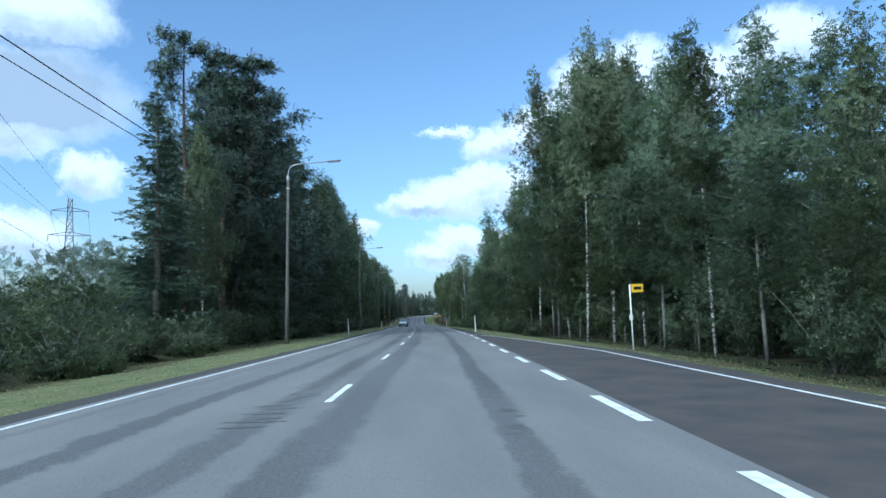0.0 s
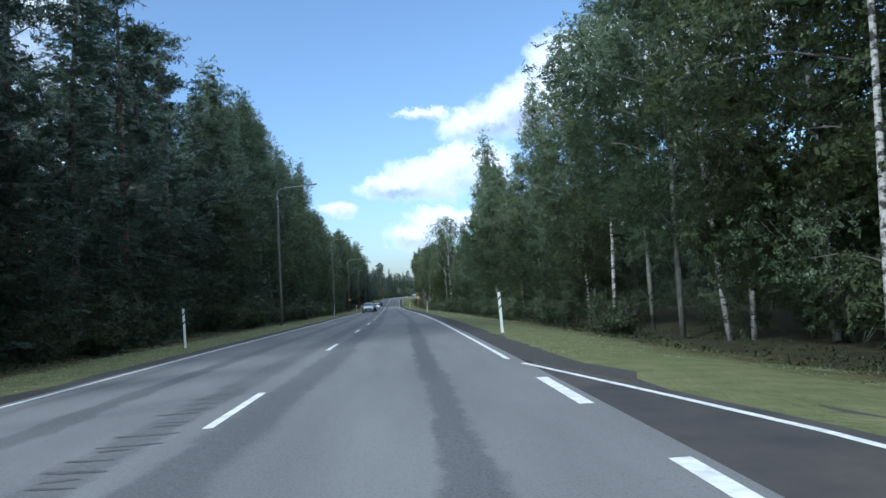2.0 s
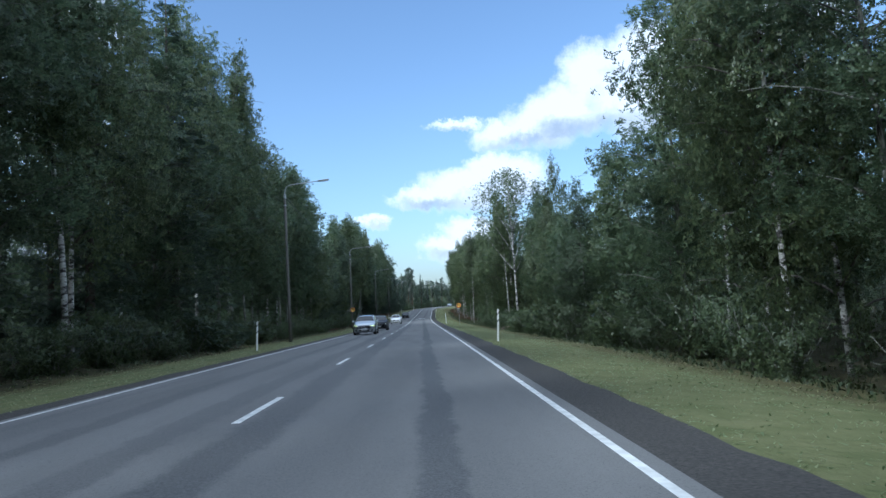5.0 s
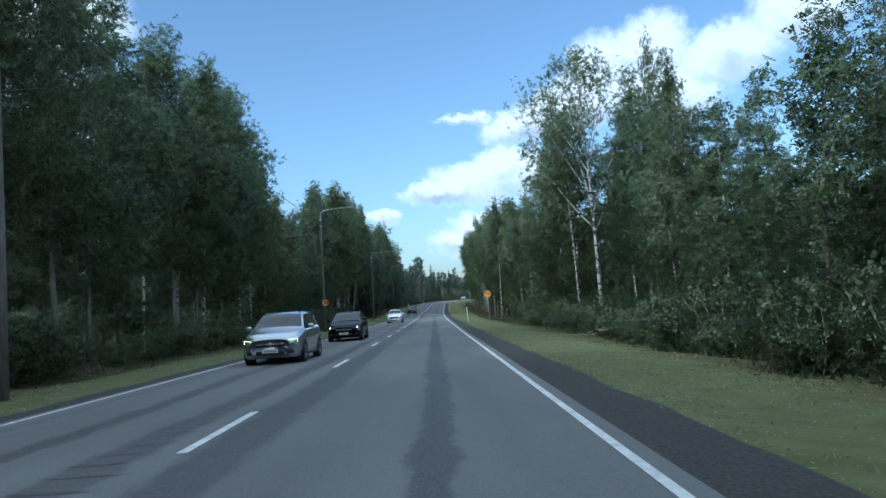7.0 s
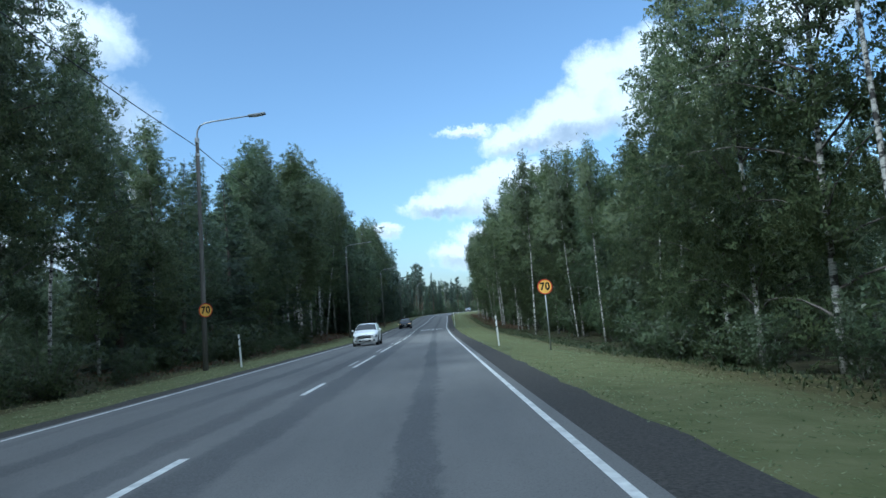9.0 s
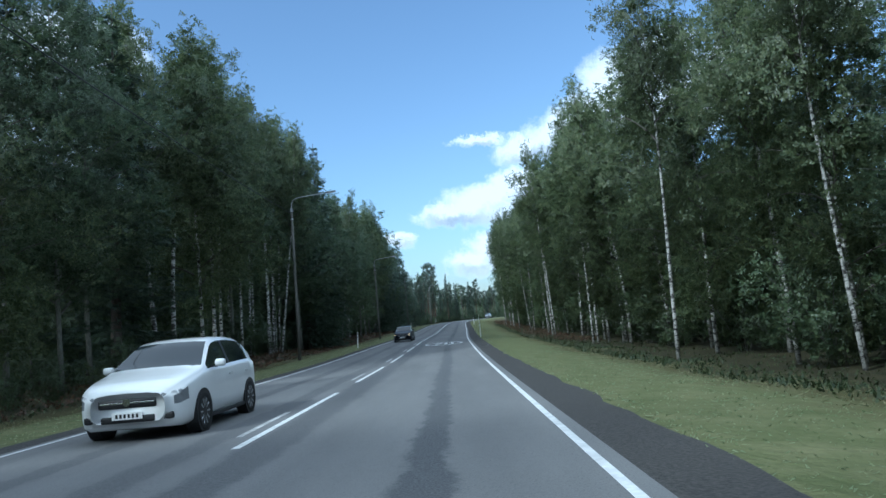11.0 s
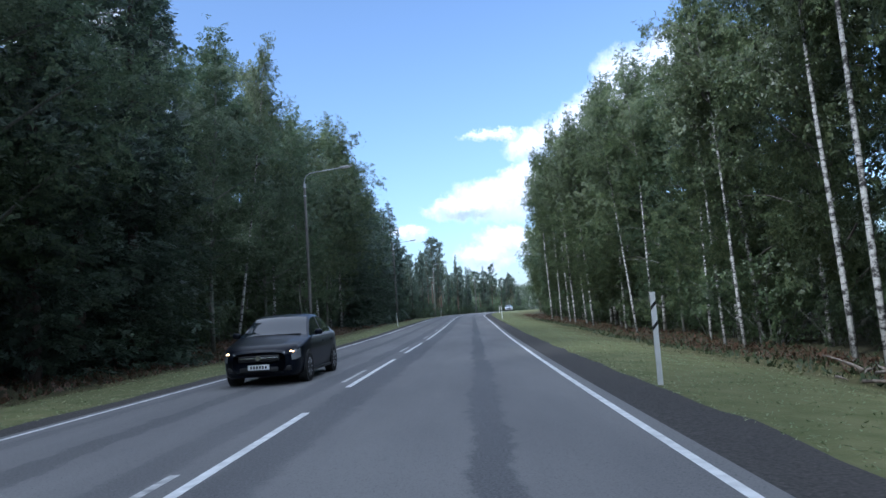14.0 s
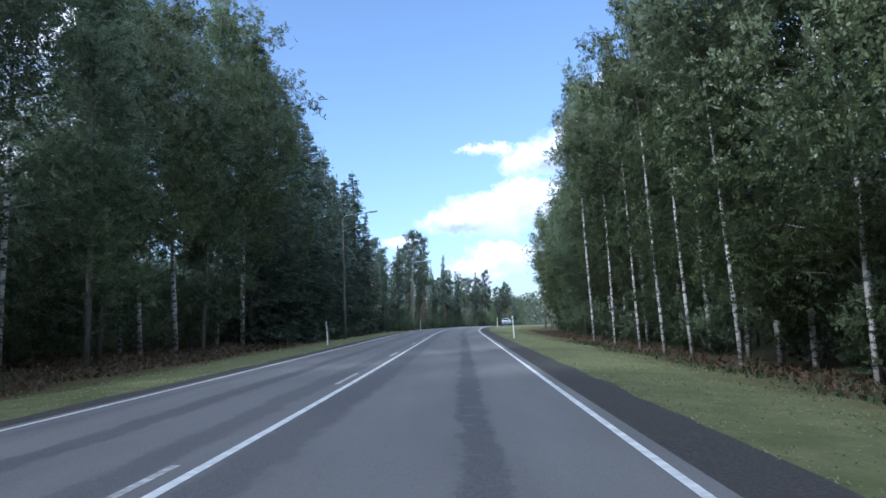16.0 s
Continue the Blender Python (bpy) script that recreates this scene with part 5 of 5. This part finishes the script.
def car(name, label, paint_m, m, light_m, style="hatch", length=4.36, rear_lights=False, glow="disc"):
    """A car that faces -y, wheels on z = 0: one lofted skin, parted into body, roof, glass and lamps."""
    k = length / 4.4
    q = 1.14 if style == "suv" else 1.08
    root = empty(name, m)
    sedan = style == "sedan"
    if sedan:
        tops = ([-2.2, -2.13, -1.95, -1.5, -1.08, -0.35, 0.0, 0.5, 0.85, 1.5, 2.0, 2.13, 2.2], [0.66, 0.735, 0.80, 0.885, 0.96, 1.36, 1.415, 1.42, 1.36, 1.055, 1.01, 0.95, 0.78])
    else:
        tops = ([-2.2, -2.13, -1.95, -1.5, -1.08, -0.35, 0.0, 0.6, 1.2, 1.55, 2.0, 2.12, 2.2], [0.68, 0.755, 0.83, 0.915, 0.985, 1.38, 1.435, 1.45, 1.41, 1.33, 1.03, 0.93, 0.78])
    ys = np.unique(np.concatenate([np.linspace(-2.2, -1.7, 9), np.linspace(-1.7, 1.8, 34), np.linspace(1.8, 2.2, 8)]))
    top = np.interp(ys, *tops)
    top[1:-1] = 0.25 * top[:-2] + 0.5 * top[1:-1] + 0.25 * top[2:]
    belt = np.minimum(np.interp(ys, [-2.2, -1.95, -1.1, 0, 1.5, 2.05, 2.2], [0.63, 0.76, 0.925, 0.94, 0.985, 0.965, 0.74]), top - 0.028)
    wid = np.interp(ys, [-2.2, -2.16, -2.08, -1.95, -1.7, -1.2, 0, 1.4, 1.85, 2.08, 2.2], [0.58, 0.68, 0.775, 0.84, 0.88, 0.90, 0.905, 0.90, 0.86, 0.78, 0.64])
    low = np.interp(ys, [-2.2, -2.1, -1.9, 1.9, 2.1, 2.2], [0.29, 0.19, 0.165, 0.19, 0.27, 0.38])
    V = []
    for y, zt, zb, w, zl in zip(ys, top, belt, wid, low):
        inset = 0.42 * (zt - zb)
        wr = 0.92 * w - inset
        half = [(0, zl), (0.84 * w, zl), (0.955 * w, zl + 0.06), (0.99 * w, zl + 0.34 * (zb - zl)), (w, zl + 0.62 * (zb - zl)), (0.985 * w, zb - 0.05), (0.94 * w, zb)]
        half += [(0.93 * w + (wr + 0.02 - 0.93 * w) * t, zb + (zt - 0.035 - zb) * t) for t in (0.06, 0.94)]
        half += [(wr - 0.035, zt - 0.006), (0.6 * wr, zt + 0.014), (0, zt + 0.022)]
        ring = half + [(-x, z) for x, z in half[-2:0:-1]]
        V += [(x, y * k, z * q) for x, z in ring]
    n, nh = 22, 11
    zones = {}
    rear = (0.93, 1.5) if sedan else (1.5, 1.98)
    for j in range(len(ys) - 1):
        ym = 0.5 * (ys[j] + ys[j + 1])
        for i in range(n):
            h = i if i < nh else n - 1 - i
            side = "a" if i < nh else "b"
            tall = top[j] - belt[j] > 0.09 and top[j + 1] - belt[j + 1] > 0.09
            if h in (9, 10) and -1.04 < ym < -0.36:
                z = "windscreen"
            elif h in (9, 10) and rear[0] < ym < rear[1]:
                z = "rear_window"
            elif h == 7 and tall and -0.92 < ym < (1.3 if sedan else 1.6):
                z = "pillar" + side if 0.22 < ym < 0.33 else ("side_window_front" if ym < 0.25 else "side_window_rear") + side
            elif h == 4 and -2.16 < ym < -1.88:
                z = "headlight" + side
            elif h == 4 and 1.93 < ym < 2.17:
                z = "tail_light" + side
            elif h in (8, 9, 10) and -0.4 < ym < rear[0] + 0.05:
                z = "roof"
            else:
                z = "body"
            zones.setdefault(z, []).append((j * n + i, j * n + (i + 1) % n, (j + 1) * n + (i + 1) % n, (j + 1) * n + i))
    zones["body"] += [tuple(range(n)), tuple((len(ys) - 1) * n + i for i in range(n))[::-1]]
    for z, faces in zones.items():
        used = sorted({i for f in faces for i in f})
        at_ = {v: i for i, v in enumerate(used)}
        kind = z[:-1] if z[-1] in "ab" and z not in ("body",) else z
        mat = M["car_glass"] if "window" in z or "wind" in z else M["lamp_lens"] if "headlight" in z else M["tail_red"] if "tail" in z else M["black_plastic"] if "pillar" in z else paint_m
        ob = new(kind.replace("_front", "").replace("_rear", "") if "side" in kind else kind, mesh_of(kind, [V[i] for i in used], [tuple(at_[i] for i in f) for f in faces], mat, True))
        ob.parent = root
        tagged(ob, {"windscreen": "dark glass reflecting the sky", "headlight": "clear headlight lens", "tail_light": "red tail light"}.get(kind, ""))
    for s in (-1, 1):
        slant = Matrix.Translation((s * 0.64, -2.075 * k, 0.635 * q)) @ Matrix.Rotation(s * radians(32), 4, "Z") @ Matrix.Rotation(-s * radians(6), 4, "Y")
        unit = part("headlight", box(bmesh.new(), 0, 0, 0, 0.36, 0.12, 0.125, 0.045, slant), M["lamp_lens"], root, "clear headlight lens", True)
        if not rear_lights and glow == "strip":
            part("light_strip", box(box(bmesh.new(), 0, -0.058, 0.048, 0.30, 0.02, 0.016, 0.004, slant), s * 0.145, -0.056, 0.0, 0.018, 0.02, 0.10, 0.004, slant), light_m, unit, "yellow-green daytime light strip")
        elif not rear_lights:
            part("bulb", cyl(bmesh.new(), slant @ Vector((s * 0.03, -0.052, 0)), slant @ Vector((s * 0.03, -0.068, 0)), 0.056, seg=18), light_m, unit, "lit headlight bulb")
        if glow == "strip":
            part("roof_rail", box(bmesh.new(), s * 0.535, 0.5 * k, 1.425 * q, 0.035, 1.5 * k, 0.035, 0.012), M["galvanised"], root)
            part("sill_strip", box(bmesh.new(), s * 0.905, 0, 0.27 * q, 0.02, 1.8 * k, 0.025, 0.006), M["chrome"], root)
            part("bumper_fin", box(bmesh.new(), 0, 0, 0, 0.34, 0.05, 0.035, 0.012, Matrix.Translation((s * 0.55, -2.165 * k, 0.40 * q)) @ Matrix.Rotation(s * radians(24), 4, "Z") @ Matrix.Rotation(s * radians(38), 4, "Y")), paint_m, root)
        mir = part("wing_mirror", box(bmesh.new(), s * 0.99, -0.72 * k, 1.01 * q, 0.19, 0.11, 0.13, 0.045), paint_m, root, "", True)
        part("mirror_arm", box(bmesh.new(), s * 0.885, -0.72 * k, 0.955 * q, 0.10, 0.05, 0.03), M["black_plastic"], mir)
        part("fog_light_recess", box(bmesh.new(), s * 0.60, -2.14 * k, 0.345 * q, 0.20, 0.10, 0.11, 0.03), M["black_plastic"], root)
        part("sill_trim", box(bmesh.new(), s * 0.872, 0, 0.215 * q, 0.05, 1.9 * k, 0.07, 0.015), M["black_plastic"], root)
        for y in (-0.05, 0.95):
            part("door_handle", box(bmesh.new(), s * 0.902, y * k + 0.2, 0.80 * q, 0.03, 0.2, 0.03, 0.01), paint_m, root)
        for y in (-1.35, 1.32):
            wheel = empty("wheel", Matrix.Translation((s * 0.815, y * k, 0.325)))
            wheel.parent = root
            pr = [(0.215, -0.085), (0.29, -0.105), (0.322, -0.075), (0.325, 0.0), (0.322, 0.075), (0.29, 0.105), (0.215, 0.085)]
            W, F, seg = [], [], 28
            for r, x in pr:
                W += [(x, r * math.cos(2 * math.pi * i / seg), r * math.sin(2 * math.pi * i / seg)) for i in range(seg)]
            for j in range(len(pr) - 1):
                for i in range(seg):
                    F.append((j * seg + i, j * seg + (i + 1) % seg, (j + 1) * seg + (i + 1) % seg, (j + 1) * seg + i))
            ty = new("tyre", mesh_of("tyre", W, F, M["rubber"], True))
            ty.parent = wheel
            bm = bmesh.new()
            cyl(bm, (-0.06, 0, 0), (s * 0.07, 0, 0), 0.065, seg=12)
            for i in range(10):
                a = 2 * math.pi * i / 10
                cyl(bm, (s * 0.06, 0, 0), (s * 0.085, 0.212 * math.cos(a), 0.212 * math.sin(a)), 0.026, 0.02, 6)
            part("rim", bm, M["rim"], wheel)
            part("brake_disc", cyl(bmesh.new(), (s * 0.01, 0, 0), (s * 0.035, 0, 0), 0.216, seg=24), M["black_plastic"], wheel)
            part("wheel_arch", cyl(bmesh.new(), (s * 0.70, y * k, 0.34), (s * 0.906, y * k, 0.34), 0.368, seg=28), M["black_plastic"], root)
    part("grille", box(bmesh.new(), 0, -2.18 * k, 0.555 * q, 0.92, 0.08, 0.15, 0.035), M["black_plastic"], root, "black grille", True)
    part("lower_grille", box(bmesh.new(), 0, -2.17 * k, 0.335 * q, 0.86, 0.08, 0.12, 0.03), M["black_plastic"], root, "", True)
    part("trim_strip", box(bmesh.new(), 0, -2.225 * k, 0.565 * q, 0.84, 0.012, 0.024, 0.005), M["chrome"], root, "chrome strip")
    if glow == "strip":
        part("badge", box(bmesh.new(), 0, 0, 0, 0.11, 0.03, 0.11, 0.02, Matrix.Translation((0, -2.23 * k, 0.575 * q)) @ Matrix.Diagonal((0.75, 1, 1, 1)) @ Matrix.Rotation(radians(45), 4, "Y")), M["chrome"], root, "chrome badge")
    else:
        part("badge", cyl(bmesh.new(), (0, -2.21 * k, 0.57 * q), (0, -2.24 * k, 0.57 * q), 0.06, seg=20), M["chrome"], root, "round chrome badge")
    for y, z in ((-2.225, 0.415), (2.21, 0.60)):
        plate = part("number_plate", box(bmesh.new(), 0, y * k, z, 0.47, 0.02, 0.11, 0.004), M["white_plastic"], root, "white plate with dark bars")
        bm = bmesh.new()
        for i in range(6):
            box(bm, -0.16 + 0.064 * i, y * k + (-0.0125 if y < 0 else 0.0125), z, 0.035, 0.004, 0.06)
        part("plate_bars", bm, M["sign_black"], plate)
    part("wiper", box(bmesh.new(), 0.1, -1.07 * k, 0.995 * q, 1.1, 0.03, 0.02), M["black_plastic"], root)
    return tagged(root, label, "car")


def on_road(u, y, turn=0.0):
    dx = (xc(y + 2) - xc(y - 2)) / 4
    pitch = math.atan((zr(y + 2) - zr(y - 2)) / 4)
    return Matrix.Translation((xc(y) + u, y, zr(y))) @ Matrix.Rotation(-math.atan(dx) + turn, 4, "Z") @ Matrix.Rotation(pitch if turn == 0 else -pitch, 4, "X")


car("estate_car", "silver estate car with yellow-green lit headlights in the oncoming lane", M["silver_paint"], on_road(-2.25, 155.6), M["headlight_yellow"], "hatch", glow="strip")
car("sedan_car", "black older sedan with warm lit headlights", M["black_paint"], on_road(-2.1, 171.6), M["headlight_white"], "sedan", 4.58)
car("sedan_car", "white car coming along the far lane", M["white_paint"], on_road(-2.1, 218.8), M["reflector"], "hatch", 4.37)
car("sedan_car", "dark blue saloon with orange lit headlights", M["navy_paint"], on_road(-2.1, 277.9), M["headlight_orange"], "sedan", 4.64)
car("estate_car", "silver car driving away round the bend", M["silver_paint"], on_road(2.4, 462.0, math.pi), M["reflector"], "suv", 4.4, True)

# ---- wear on the road ----


def rut_marks():
    """Short crosswise scars in the wheel paths and along the lane joint."""
    g = random.Random(3)
    V, F = [], []
    for u0, u1, y0, y1, step in ((-1.1, -0.25, 9, 24, 0.55), (2.4, 2.95, 8, 22, 0.6), (-1.0, -0.2, 33, 52, 0.55), (2.4, 2.9, 30, 44, 0.7), (-1.0, -0.2, 72, 100, 0.6), (2.4, 2.95, 74, 90, 0.7),
                                 (-1.1, -0.2, 136, 168, 0.6), (-0.9, -0.2, 176, 192, 0.6), (2.4, 3.0, 246, 254, 0.8), (0.1, 0.7, 283, 292, 0.8), (2.2, 2.8, 303, 320, 0.9)):
        y = y0
        while y < y1:
            a, b = u0 + g.uniform(0, 0.4), u1 - g.uniform(-0.05, 0.3)
            d, sk = g.uniform(0.02, 0.07), g.uniform(-0.1, 0.1)
            k = len(V)
            pts = [(a, y), (a + 0.3 * (b - a), y - 0.04 + sk * 0.3), (b, y + sk), (b - 0.05, y + sk + d), (a + 0.4 * (b - a), y + d * 1.2 + sk * 0.4), (a + 0.04, y + d * 0.8)]
            V += [(xc(q) + p, q, zr(q) + 0.004) for p, q in pts]
            F.append(tuple(range(k, k + 6)))
            y += 0.55 * step * g.uniform(0.5, 2.3)
    ob = new("rut_scars", mesh_of("rut_scars", V, F, M["tar"]))
    ob.parent = road
    return tagged(ob, "dark crosswise scars worn into the asphalt", kind="stuff")


rut_marks()


def dead_branches(u, y, n, seed):
    g = np.random.default_rng(seed)
    x, y, z = at(u, y)
    root = empty("dead_branches", Matrix.Translation((x, y, z)))
    for i in range(n):
        p = limb_path(g, (g.normal() * 0.7, g.normal() * 0.5, 0.04 + 0.05 * i), g.uniform(0, 6.28), 0.05 + 0.1 * g.uniform(), g.uniform(1.0, 2.6), 0.03)
        V, F = tube(p, [0.035 * (1 - 0.8 * j / 5) + 0.004 for j in range(6)], 6)
        b = new("branch", mesh_of("branch", V, F, M["dead_wood"], True))
        b.parent = root
    return tagged(root, "pile of dead grey branches in the rough grass", "branches")


dead_branches(10.4, 168.5, 7, 1)
dead_branches(9.6, 274.0, 6, 2)
